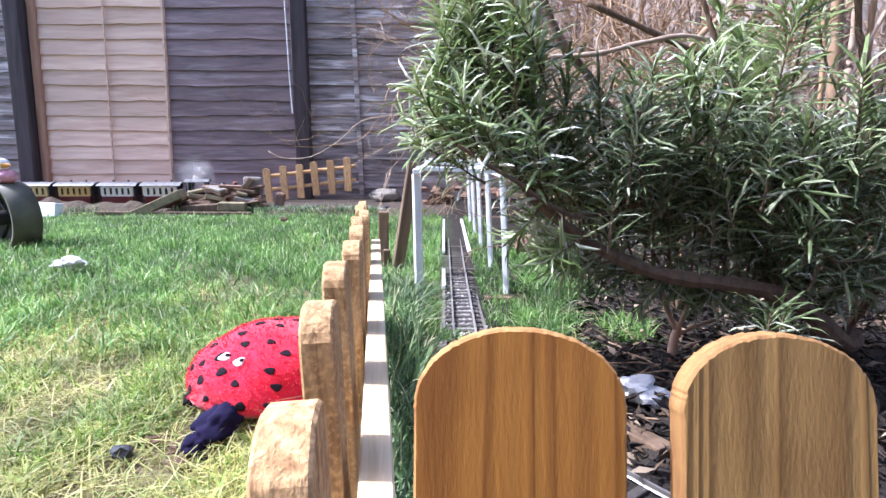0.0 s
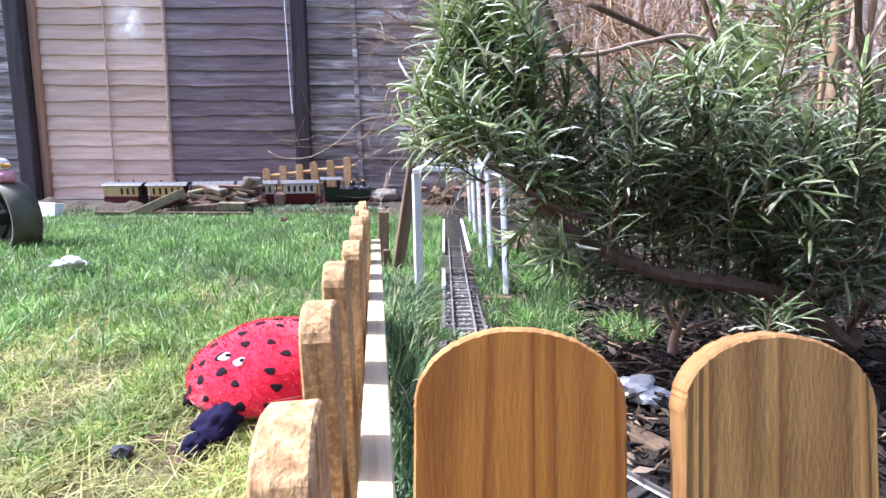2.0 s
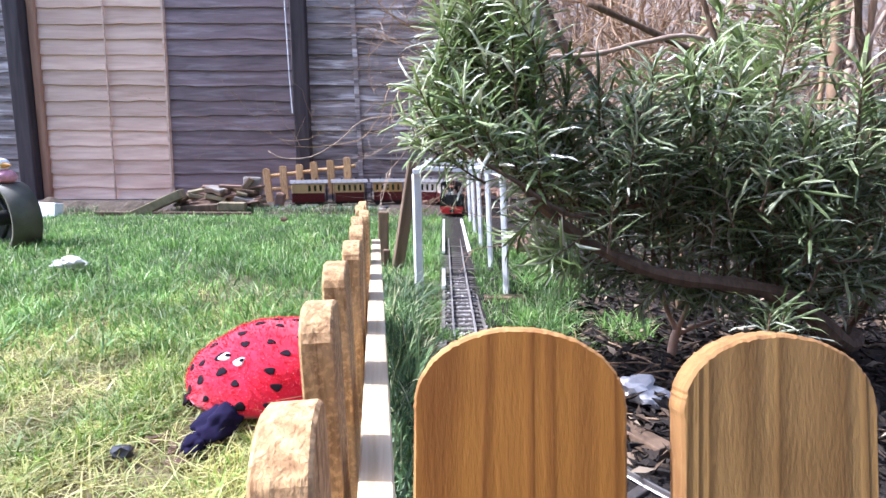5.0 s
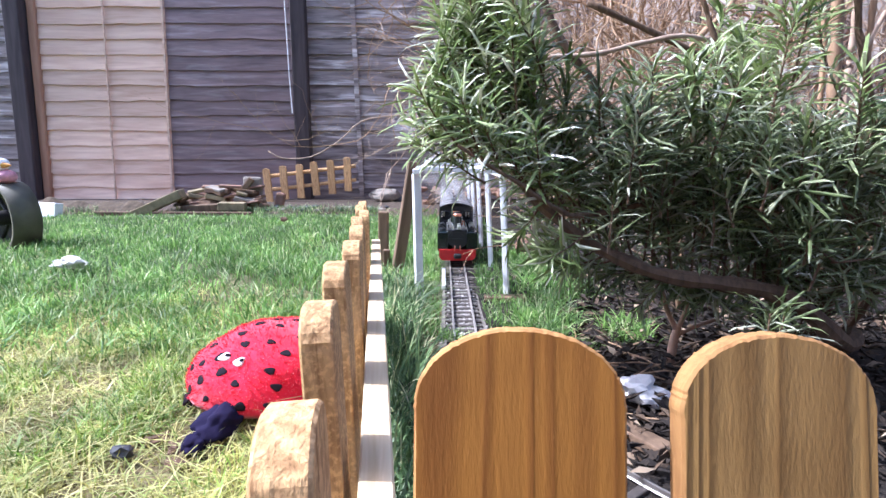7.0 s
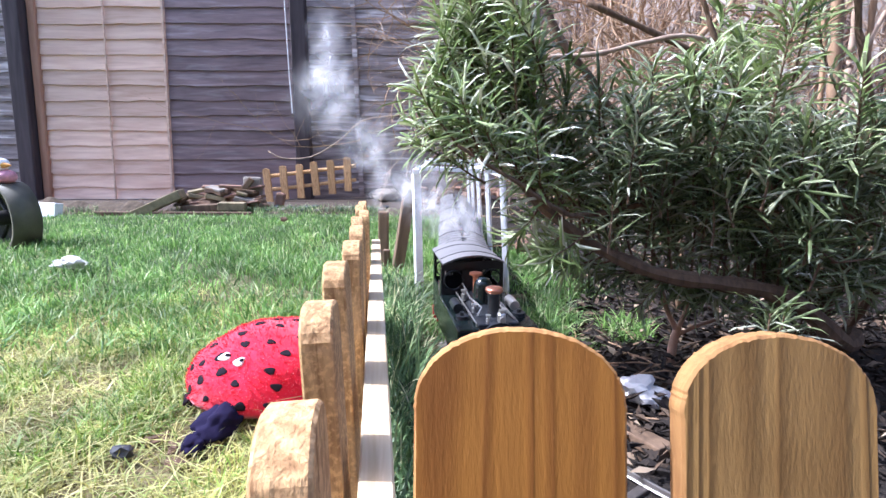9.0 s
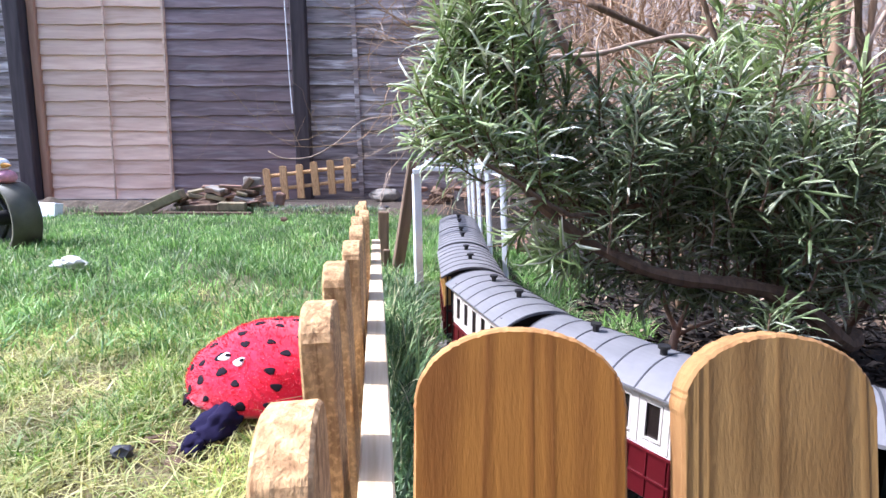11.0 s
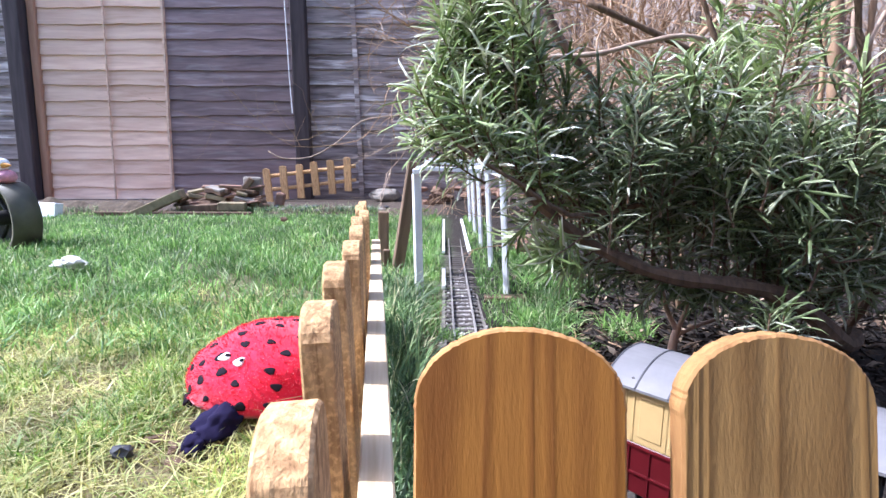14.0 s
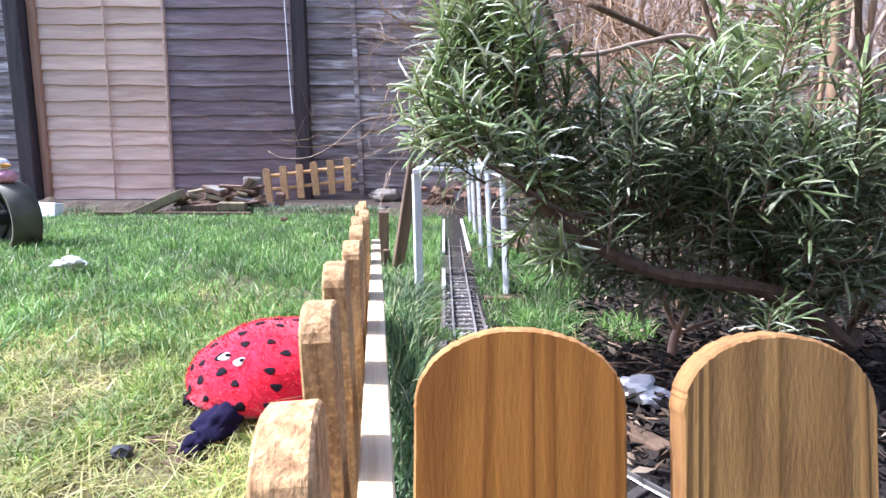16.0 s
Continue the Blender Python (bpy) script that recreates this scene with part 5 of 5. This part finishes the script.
    for pts, r in (([(0, 0, -0.02), (0.002, 0, 0.03), (0.008, 0, 0.06)], 0.009), ([(0.006, 0, 0.05), (-0.015, 0, 0.09), (-0.03, 0.0, 0.14)], 0.005),
                   ([(0.006, 0, 0.05), (0.02, 0, 0.09), (0.028, 0.01, 0.13)], 0.005), ([(0.004, 0, 0.04), (0.03, -0.01, 0.06), (0.07, -0.01, 0.075)], 0.004)):
        bm = bmesh.new()
        tube(bm, [curve_pt(pts, i / 8) for i in range(9)], [r * (1 - 0.35 * i / 8) for i in range(9)], 8)
        smooth(part("stem", bm, red, root))


# ---------------------------------------------------------------- ladybird cushion
def build_ladybird():
    """A stuffed ladybird that sits on the grass and faces the camera's left."""
    root = thing("ladybird_cushion", "red plush ladybird cushion with black spots on the lawn", "soft toy", pose(-0.243, 0.705, 0.0, 0, 0, 20))
    A, B, C = 0.122, 0.112, 0.083

    def shell(p):
        n = 0.05 * noise.noise(p * 2.0) + 0.02 * noise.noise(p * 6.0)
        return Vector((p.x * A, p.y * B, max(0.0, p.z) * C)) * (1 + n)
    bm = bmesh.new()
    bmesh.ops.create_icosphere(bm, subdivisions=5, radius=1)
    for v in bm.verts:
        z = v.co.z
        q = v.co.copy()
        s = shell(Vector((q.x, q.y, max(q.z, 0))))
        pinch = 1 - 0.10 * max(0, -z)
        v.co = Vector((s.x * pinch, s.y * pinch, 0.026 + s.z if z > 0 else 0.026 + z * 0.030))
    body = smooth(part("body", bm, PLUSH_RED, root, "red plush shell"))
    rnd = random.Random(21)
    spots = []
    tries = 0
    while len(spots) < 64 and tries < 4000:
        tries += 1
        d = Vector((rnd.gauss(0, 1), rnd.gauss(0, 1), abs(rnd.gauss(0, 0.8)))).normalized()
        if d.z < 0.12 or any((d - e).length < 0.25 for e, _ in spots) or (d - Vector((-0.35, -0.58, 0.72)).normalized()).length < 0.24:
            continue
        spots.append((d, rnd.uniform(0.055, 0.085)))

    def patch(name, d, r, rx, mat, lift, label=""):
        bm = bmesh.new()
        t1 = d.orthogonal().normalized()
        t2 = d.cross(t1)
        rings = []
        for k, rr in enumerate((0.0, 0.55, 0.9, 1.0)):
            ring = []
            for j in range(14 if k else 1):
                a = 2 * math.pi * j / 14
                w = rr * r * (1 + 0.15 * math.sin(3 * a + d.x * 9))
                p = (d + t1 * math.cos(a) * w * rx + t2 * math.sin(a) * w).normalized()
                s = shell(p)
                h = lift * (1.0 if k < 3 else -0.5)
                ring.append(bm.verts.new(Vector((0, 0, 0.026)) + s + s.normalized() * h))
            rings.append(ring)
        for j in range(14):
            bm.faces.new((rings[0][0], rings[1][j], rings[1][(j + 1) % 14]))
            for a, b in ((1, 2), (2, 3)):
                bm.faces.new((rings[a][j], rings[b][j], rings[b][(j + 1) % 14], rings[a][(j + 1) % 14]))
        return smooth(part(name, bm, mat, body, label))
    for d, r in spots:
        patch("spot", d, r, rnd.uniform(0.7, 1.0), PLUSH_BLACK, 0.0012)
    white = plain("white_felt", (0.80, 0.79, 0.78), 0.8, var=0.06)
    for d in (Vector((-0.56, -0.42, 0.70)), Vector((-0.40, -0.58, 0.66))):
        d.normalize()
        eye = patch("eye", d, 0.072, 1.0, white, 0.0022, "white felt eye")
        patch("pupil", (d + Vector((0.03, -0.01, 0.03))).normalized(), 0.030, 0.9, PLUSH_BLACK, 0.0035)
    # short pile over the shell
    vs, fs = [], []
    for i in range(9000):
        d = Vector((rnd.gauss(0, 1), rnd.gauss(0, 1), abs(rnd.gauss(0, 1)) + 0.02)).normalized()
        if any((d - e).length < r * 1.05 for e, r in spots):
            continue
        p = Vector((0, 0, 0.026)) + shell(d)
        n = Vector((d.x / A, d.y / B, d.z / C)).normalized()
        t = Vector((rnd.gauss(0, 1), rnd.gauss(0, 1), rnd.gauss(0, 1)))
        tip = p + (n * 0.8 + t * 0.35).normalized() * rnd.uniform(0.003, 0.0055)
        w = n.cross(t).normalized() * 0.0006
        b = len(vs)
        vs += [tuple(p - w), tuple(p + w), tuple(tip)]
        fs.append((b, b + 1, b + 2))
    me = bpy.data.meshes.new("plush_fuzz")
    me.from_pydata(vs, [], fs)
    me.materials.append(PLUSH_RED)
    pile = new("plush_fuzz", me)
    pile.parent = body
    pile["kind"] = "stuff"
    # dark flap at the front and feet
    for i, (c, s, r) in enumerate((((-0.078, -0.104, 0.020), (0.066, 0.046, 0.036), (10, -14, 42)), ((-0.100, -0.124, 0.011), (0.040, 0.030, 0.022), (0, -5, 60)),
                                   ((-0.117, -0.02, 0.018), (0.018, 0.026, 0.02), (0, 0, 0)))):
        bm = bmesh.new()
        bmesh.ops.create_icosphere(bm, subdivisions=4, radius=0.5)
        for v in bm.verts:
            f = 1 + 0.34 * noise.noise(v.co * 3.5 + Vector((i * 5, 0, 0))) + 0.14 * noise.noise(v.co * 8)
            v.co = Vector((v.co.x * s[0], v.co.y * s[1], v.co.z * s[2])) * f
        ob = smooth(part("foot", bm, PLUSH_NAVY if i < 2 else PLUSH_BLACK, root, "dark navy felt foot"))
        ob.matrix_basis = pose(*c, *r)


# ---------------------------------------------------------------- odds and ends
def build_wheel():
    """Iron wheel that stands on the lawn; only a part of it is in view."""
    root = thing("iron_wheel", "old olive-grey iron wheel standing on the grass", "wheel", pose(-1.506, 1.76, 0.124, 0, 0, -28))
    bm = bmesh.new()
    n, R, w = 96, 0.121, 0.085
    prof = [(R, -w / 2), (R + 0.002, 0), (R, w / 2), (R - 0.012, w / 2), (R - 0.010, 0), (R - 0.012, -w / 2)]
    rings = [[bm.verts.new((r * math.cos(2 * math.pi * k / n), x, r * math.sin(2 * math.pi * k / n))) for r, x in prof] for k in range(n)]
    for k in range(n):
        a, b = rings[k], rings[(k + 1) % n]
        for j in range(len(prof)):
            bm.faces.new((a[j], b[j], b[(j + 1) % len(prof)], a[(j + 1) % len(prof)]))
    smooth(part("tyre", bm, WHEEL_GREEN, root, "broad olive-grey tyre"), True)
    bm = bmesh.new()
    cyl(bm, (0, 0, 0), 0.025, 0.11, "Y", 20)
    part("hub", bm, UNDER_BLACK, root)
    for k in range(8):
        bm = bmesh.new()
        a = 2 * math.pi * k / 8
        tube(bm, [(0.025 * math.cos(a), 0, 0.025 * math.sin(a)), (0.113 * math.cos(a), 0, 0.113 * math.sin(a))], 0.007, 8)
        part("spoke", bm, UNDER_BLACK, root)
    orn = thing("garden_ornament", "small pink and white glazed ornament on a wheel", "ornament", pose(-1.497, 1.752, 0.243))
    bm = bmesh.new()
    rock(bm, (0.0, 0, 0.022), (0.075, 0.07, 0.050), 3, 3, 0.12)
    smooth(part("base", bm, PINK, orn, "pink glazed body"))
    bm = bmesh.new()
    rock(bm, (-0.005, 0, 0.062), (0.050, 0.05, 0.045), 5, 3, 0.12)
    head = smooth(part("top", bm, WHITE_PAINT, orn, "white glazed top"))
    bm = bmesh.new()
    cyl(bm, (0.022, -0.01, 0.060), 0.012, 0.03, "X", 12, 0.002)
    part("tip", bm, ORANGE, head, "orange tip")


def loose(name, label, cat, mat, c, s, rot=(0, 0, 0), bevel=0.004, seed=0, group=""):
    """A worn block, sawn or broken."""
    bm = bmesh.new()
    box(bm, (0, 0, 0), s, bevel=bevel, seg=2)
    for v in bm.verts:
        v.co += 0.05 * min(s) * noise.noise_vector(v.co * 25 + Vector((seed, seed * 2, 0)))
    ob = part(name, bm, mat)
    ob.matrix_basis = pose(*c, *rot)
    return tagged(ob, label, cat, group)


def stone(name, label, mat, c, s, seed, rough=0.22, cat="stone", group=""):
    bm = bmesh.new()
    rock(bm, (0, 0, 0), s, seed, 2 if max(s) < 0.06 else 3, rough)
    ob = part(name, bm, mat)
    ob.matrix_basis = pose(*c)
    return tagged(ob, label, cat, group)


def build_clutter():
    rnd = random.Random(9)
    moss = plain("mossy_wood", (0.27, 0.22, 0.13), 0.9, var=0.35, scale=25, bump=0.8)
    # heap of timber and stone before the back fence
    loose("timber_block", "weathered mossy timber block on the heap", "timber", moss, (-1.44, 2.58, 0.085), (0.25, 0.10, 0.045), (0, -24, 8), seed=1)
    loose("timber_block", "flat brown timber offcut on the heap", "timber", OLD_WOOD, (-1.19, 2.64, 0.062), (0.30, 0.10, 0.035), (0, -3, 4), seed=2)
    loose("timber_block", "reddish brown timber offcut on the heap", "timber", BRICKISH, (-1.20, 2.72, 0.10), (0.24, 0.08, 0.035), (0, 4, -10), seed=3)
    loose("timber_block", "pale mossy timber offcut on the heap", "timber", moss, (-1.08, 2.60, 0.070), (0.13, 0.08, 0.04), (0, 2, 12), seed=4)
    loose("timber_block", "splintered grey timber standing on the heap", "timber", OLD_WOOD, (-1.06, 2.74, 0.155), (0.03, 0.03, 0.12), (0, 38, 10), seed=5)
    loose("edging_plank", "long low dark plank edging the lawn", "plank", OLD_WOOD, (-1.35, 2.53, 0.035), (0.80, 0.02, 0.03), (0, 0, -2), seed=6)
    for i in range(54):
        x, z = rnd.uniform(-1.40, -1.0), rnd.uniform(0.09, 0.17)
        loose("rubble_stone", "small broken flat stone on the rubble heap", "stone", (BARK, OLD_WOOD, moss, BRICKISH, STONE)[i % 5], (x, rnd.uniform(2.66, 2.78), z - 0.16 * abs(x + 1.13)),
              (rnd.uniform(0.05, 0.15), rnd.uniform(0.03, 0.06), rnd.uniform(0.010, 0.026)), (rnd.uniform(-14, 14), rnd.uniform(-18, 18), rnd.uniform(-35, 35)), 0.004, i, "rubble heap")
    stone("rubble_mound", "low earthy mound under the rubble heap", BARK, (-1.16, 2.75, 0.05), (0.50, 0.22, 0.13), 77, 0.2, "mound")
    s = loose("stone_slab", "upright grey-green broken stone slab", "stone", STONE, (-1.035, 2.78, 0.115), (0.100, 0.03, 0.19), (0, 3, 6), 0.012, 8)
    loose("stone_slab", "pinkish broken stone leaning on a slab", "stone", BRICKISH, (-0.90, 2.80, 0.07), (0.05, 0.04, 0.11), (0, 14, 0), 0.012, 9)
    stone("boulder", "grey flat boulder by the fence foot", STONE, (-0.36, 3.2, 0.075), (0.19, 0.12, 0.085), 14)
    stone("boulder", "dark flat boulder by the fence foot", SLATE, (-0.28, 3.25, 0.04), (0.22, 0.12, 0.06), 15)
    for i in range(60):
        x = rnd.uniform(-0.95, -0.30)
        stone("pebble", "small blue-grey pebble beside the lawn", SLATE if i % 3 else STONE, (x, rnd.uniform(2.62, 2.78), 0.042 + rnd.uniform(0, 0.01)),
              (rnd.uniform(0.02, 0.045), rnd.uniform(0.02, 0.035), rnd.uniform(0.012, 0.022)), 100 + i, 0.2, group="pebbles by the lawn")
    for i in range(26):
        stone("bark_piece", "brown bark piece at the end of the track", BARK if i % 2 else BRICKISH, (rnd.uniform(-0.14, 0.34), rnd.uniform(2.55, 2.75) + 0.4, rnd.uniform(0.04, 0.13)),
              (rnd.uniform(0.04, 0.09), 0.05, rnd.uniform(0.03, 0.05)), 200 + i, 0.3, "bark", "bark heap")
    # earth bank before the far line
    dark_earth = plain("bank_earth", (0.10, 0.075, 0.05), 0.95, var=0.5, scale=40, bump=1.0)
    for x0, x1, hh in ((-2.5, -1.42, 0.090), (-1.0, -0.2, 0.045)):
        bm = bmesh.new()
        rings = []
        for i in range(41):
            x = x0 + (x1 - x0) * i / 40
            h = hh * math.sin(math.pi * i / 40) ** 0.4 * (0.8 + 0.5 * noise.noise(Vector((x * 9, 0, 4))))
            rings.append([bm.verts.new((x, 2.66 + dy, 0.02 + h * f + 0.006 * noise.noise(Vector((x * 40, dy * 60, 1))))) for dy, f in ((-0.10, 0), (-0.04, 0.7), (0.0, 1.0), (0.03, 0.7), (0.05, 0))])
        for a, b in zip(rings, rings[1:]):
            for k in range(4):
                bm.faces.new((a[k], a[k + 1], b[k + 1], b[k]))
        tagged(part("earth_bank", bm, dark_earth), "low dark earth bank in front of the railway", "bank", kind="structure")
    # posts between lawn and track
    loose("short_post", "short dark brown wooden post in the grass", "post", OLD_WOOD, (-0.178, 1.50, 0.075), (0.030, 0.026, 0.20), (0, 1, 0), seed=11)
    loose("short_post", "small dark brown wooden stub in the grass", "post", OLD_WOOD, (-0.166, 1.45, 0.02), (0.020, 0.020, 0.10), (0, 3, 0), seed=12)
    loose("leaning_post", "leaning brown sawn timber post by the track", "post", OLD_WOOD, (-0.108, 1.42, 0.155), (0.032, 0.024, 0.34), (3, 9, 20), seed=13)
    # on the lawn
    loose("white_block", "clean white block standing on the grass", "block", WHITE_PAINT, (-1.915, 2.47, 0.066), (0.125, 0.04, 0.07), (-10, 0, -20), seed=14)
    stone("paper_scrap", "crumpled white scrap lying on the lawn", PALE_STONE, (-1.07, 1.43, 0.035), (0.085, 0.05, 0.03), 31, 0.7, "scrap")
    stone("coal_lump", "dark broken lump lying on dry grass", SLATE, (-0.372, 0.535, 0.010), (0.028, 0.022, 0.018), 15, 0.4, "lump")
    for i in range(12):
        stone("soil_clod", "grey-brown crumb of soil on the lawn", BARK, (-0.365 + rnd.uniform(0, 0.09), 0.535 + rnd.uniform(-0.02, 0.05), 0.004), (rnd.uniform(0.01, 0.024), 0.014, 0.010), 500 + i, 0.4, "clod", "soil clods")
    stone("leaf_scrap", "dry brown leaf on the lawn", BARK, (-0.66, 2.1, 0.07), (0.03, 0.02, 0.02), 33, 0.4, "leaf")
    # in the bed
    stone("white_stone", "white rough stone on dark soil", PALE_STONE, (0.292, 0.69, 0.010), (0.066, 0.045, 0.040), 46, 0.45)
    loose("timber_offcut", "grey weathered timber offcut in the bed", "timber", OLD_WOOD, (0.235, 0.60, 0.0), (0.03, 0.12, 0.016), (0, 4, 32), 0.002, 16)
    stone("brick_lump", "orange broken brick under the shrub", BRICKISH, (0.27, 1.62, 0.05), (0.07, 0.06, 0.07), 42)
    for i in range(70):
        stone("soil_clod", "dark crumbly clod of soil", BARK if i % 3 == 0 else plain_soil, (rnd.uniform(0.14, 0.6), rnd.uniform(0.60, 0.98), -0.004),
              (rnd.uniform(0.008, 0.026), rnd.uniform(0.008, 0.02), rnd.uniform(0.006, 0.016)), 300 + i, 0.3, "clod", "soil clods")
    # leaf litter and bark chips under the shrubs, one joined scatter
    vs, fs = [], []
    for i in range(5200):
        x, y = rnd.uniform(0.10, 0.95), rnd.uniform(0.50, 1.45)
        if x < 0.2 and y > 0.95:
            continue
        z = ground_z(x, y) + rnd.uniform(0.0, 0.012)
        a, l, w = rnd.uniform(0, 6.28), rnd.uniform(0.006, 0.022), rnd.uniform(0.0015, 0.006)
        u, v = Vector((math.cos(a), math.sin(a), rnd.gauss(0, 0.35))) * l, Vector((-math.sin(a), math.cos(a), rnd.gauss(0, 0.5))) * w
        c, up = Vector((x, y, z)), Vector((0, 0, rnd.uniform(0.001, 0.004)))
        b = len(vs)
        vs += [tuple(c - u), tuple(c - v + up), tuple(c + u), tuple(c + v + up), tuple(c - up)]
        fs += [(b, b + 1, b + 3), (b + 1, b + 2, b + 3), (b, b + 4, b + 1), (b + 1, b + 4, b + 2), (b + 2, b + 4, b + 3), (b + 3, b + 4, b)]
    me = bpy.data.meshes.new("leaf_litter")
    me.from_pydata(vs, [], fs)
    lm = Mat("litter", 0.9)
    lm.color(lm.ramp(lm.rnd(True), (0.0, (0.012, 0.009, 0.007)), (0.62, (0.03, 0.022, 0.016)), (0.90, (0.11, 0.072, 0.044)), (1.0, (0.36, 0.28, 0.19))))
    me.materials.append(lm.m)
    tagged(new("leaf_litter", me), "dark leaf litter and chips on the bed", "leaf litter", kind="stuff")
    for i in range(20):
        bm = bmesh.new()
        a = rnd.uniform(0, 3.14)
        x, y, l = rnd.uniform(0.14, 0.42), rnd.uniform(0.58, 0.95), rnd.uniform(0.03, 0.09)
        tube(bm, [(x - l * math.cos(a), y - l * math.sin(a), 0.006), (x, y, 0.012), (x + l * math.cos(a), y + l * math.sin(a), 0.005)], 0.0013, 5)
        tagged(part("dry_stalk", bm, STICK), "pale dry stalk lying on the soil", "stalk", "dry stalks")


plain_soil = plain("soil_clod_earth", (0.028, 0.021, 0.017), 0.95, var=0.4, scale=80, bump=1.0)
build_grass()
build_rosemary()
build_bare_shrubs()
build_ladybird()
build_wheel()
build_clutter()


# ---------------------------------------------------------------- steam
def mat_steam():
    m = Mat("steam", 1.0, spec=0.0)
    m.color((0.92, 0.92, 0.93))
    m.thin(0.5)
    body = m.n["Material Output"].inputs[0].links[0].from_socket
    o = m.coords()
    ln = m.n.new("ShaderNodeVectorMath")
    ln.operation = "LENGTH"
    m.l.new(o, ln.inputs[0])
    off = m.n.new("ShaderNodeVectorMath")
    off.operation = "ADD"
    info = m.n.new("ShaderNodeObjectInfo")
    sc = m.n.new("ShaderNodeVectorMath")
    sc.operation = "SCALE"
    sc.inputs[3].default_value = 17.0
    m.l.new(info.outputs["Random"], sc.inputs[0])
    m.l.new(o, off.inputs[0])
    m.l.new(sc.outputs[0], off.inputs[1])
    nz = m.noise(1.3, off.outputs[0], 4, 0.55, 0.6)
    fade = m.math("SUBTRACT", 1.0, m.math("MULTIPLY", ln.outputs["Value"], 1.0))
    a = m.math("MULTIPLY", m.math("MAXIMUM", fade, 0.0), m.ramp(nz, (0.36, (0, 0, 0)), (0.78, (1, 1, 1))))
    a = m.math("MINIMUM", m.math("MULTIPLY", a, 0.75), 0.6)
    tr = m.n.new("ShaderNodeBsdfTransparent")
    mx = m.n.new("ShaderNodeMixShader")
    m.l.new(a, mx.inputs[0])
    m.l.new(tr.outputs[0], mx.inputs[1])
    m.l.new(body, mx.inputs[2])
    m.l.new(mx.outputs[0], m.n["Material Output"].inputs[0])
    return m.m


STEAM = mat_steam()


def wisp_mesh():
    """A billowed sheet one unit in radius, thinning out towards its rim."""
    me = bpy.data.meshes.new("wisp")
    vs, fs = [], []
    n = 14
    for i in range(n + 1):
        for j in range(n + 1):
            x, z = 2 * i / n - 1, 2 * j / n - 1
            vs.append((x, 0.30 * noise.noise(Vector((x * 1.4, z * 1.4, 3))), z))
    for i in range(n):
        for j in range(n):
            a = i * (n + 1) + j
            fs.append((a, a + 1, a + n + 2, a + n + 1))
    me.from_pydata(vs, [], fs)
    me.materials.append(STEAM)
    for p in me.polygons:
        p.use_smooth = True
    return me


WISP = wisp_mesh()


def build_puff(size, seed):
    rnd = random.Random(seed)
    root = thing("steam_puff", "thin white drifting puff of steam", "steam", group="steam from the engine")
    for k in range(3):
        o = new("wisp", WISP)
        o.parent = root
        s = size * rnd.uniform(0.7, 1.0)
        o.matrix_basis = pose(rnd.uniform(-0.3, 0.3) * size, rnd.uniform(-0.3, 0.3) * size, rnd.uniform(-0.2, 0.2) * size,
                              rnd.uniform(-25, 25), rnd.uniform(0, 360), (-35, 5, 40)[k] + rnd.uniform(-12, 12)) @ Matrix.Diagonal((s, s, s, 1))
        o.visible_shadow = False
    return root


# size, when it leaves the chimney, and the breeze that carries it on
PUFFS = [(0.14, 0.0, (-0.05, -0.02, 0.22)), (0.10, 2.2, (-0.05, 0.0, 0.28)), (0.12, 5.6, (-0.10, 0.10, 0.09)), (0.10, 6.4, (-0.08, 0.10, 0.06)),
         (0.11, 6.9, (-0.16, 0.12, 0.08)), (0.12, 7.3, (-0.20, 0.14, 0.10)), (0.13, 7.6, (-0.24, 0.15, 0.12)), (0.11, 7.9, (-0.20, 0.14, 0.08)),
         (0.10, 8.2, (-0.16, 0.12, 0.05)), (0.09, 8.5, (-0.12, 0.10, 0.05)), (0.08, 8.8, (-0.10, 0.08, 0.05))]
STEAM_PUFFS = [build_puff(s, 40 + i) for i, (s, _, _) in enumerate(PUFFS)]


def puff_rows(i):
    """It waits beneath the engine, rises through the chimney at its time, drifts on and thins out upwards."""
    size, t0, v = PUFFS[i]
    rows = []
    for k in range(65):
        t = 0.25 * k
        c = rail_pose(front_at(min(t, t0)) - 0.137) @ Vector((-0.01, -0.12, 0.20))
        c.z -= 0.5 * min(1.0, max(0.0, (t0 - t) / 0.5))
        age = max(0.0, t - t0)
        p = c + Vector(v) * age + Vector((-0.035, 0.0, 0.040 + 0.022 * age)) * age * age
        rows.append((t, Matrix.Translation(p) @ pose(0, 0, 0, 0, 0, 12 * min(age, 7))))
    return rows


# ---------------------------------------------------------------- what moves
def motions():
    times = [0.25 * i for i in range(65)]
    walk(LOCO, [(t, rail_pose(front_at(t) - 0.137)) for t in times])
    for k, c in enumerate(COACHES):
        walk(c, [(t, rail_pose(front_at(t) - 0.137 * 2 - 0.012 - 0.226 * (k + 0.5))) for t in times])
    for i, p in enumerate(STEAM_PUFFS):
        walk(p, puff_rows(i))


motions()
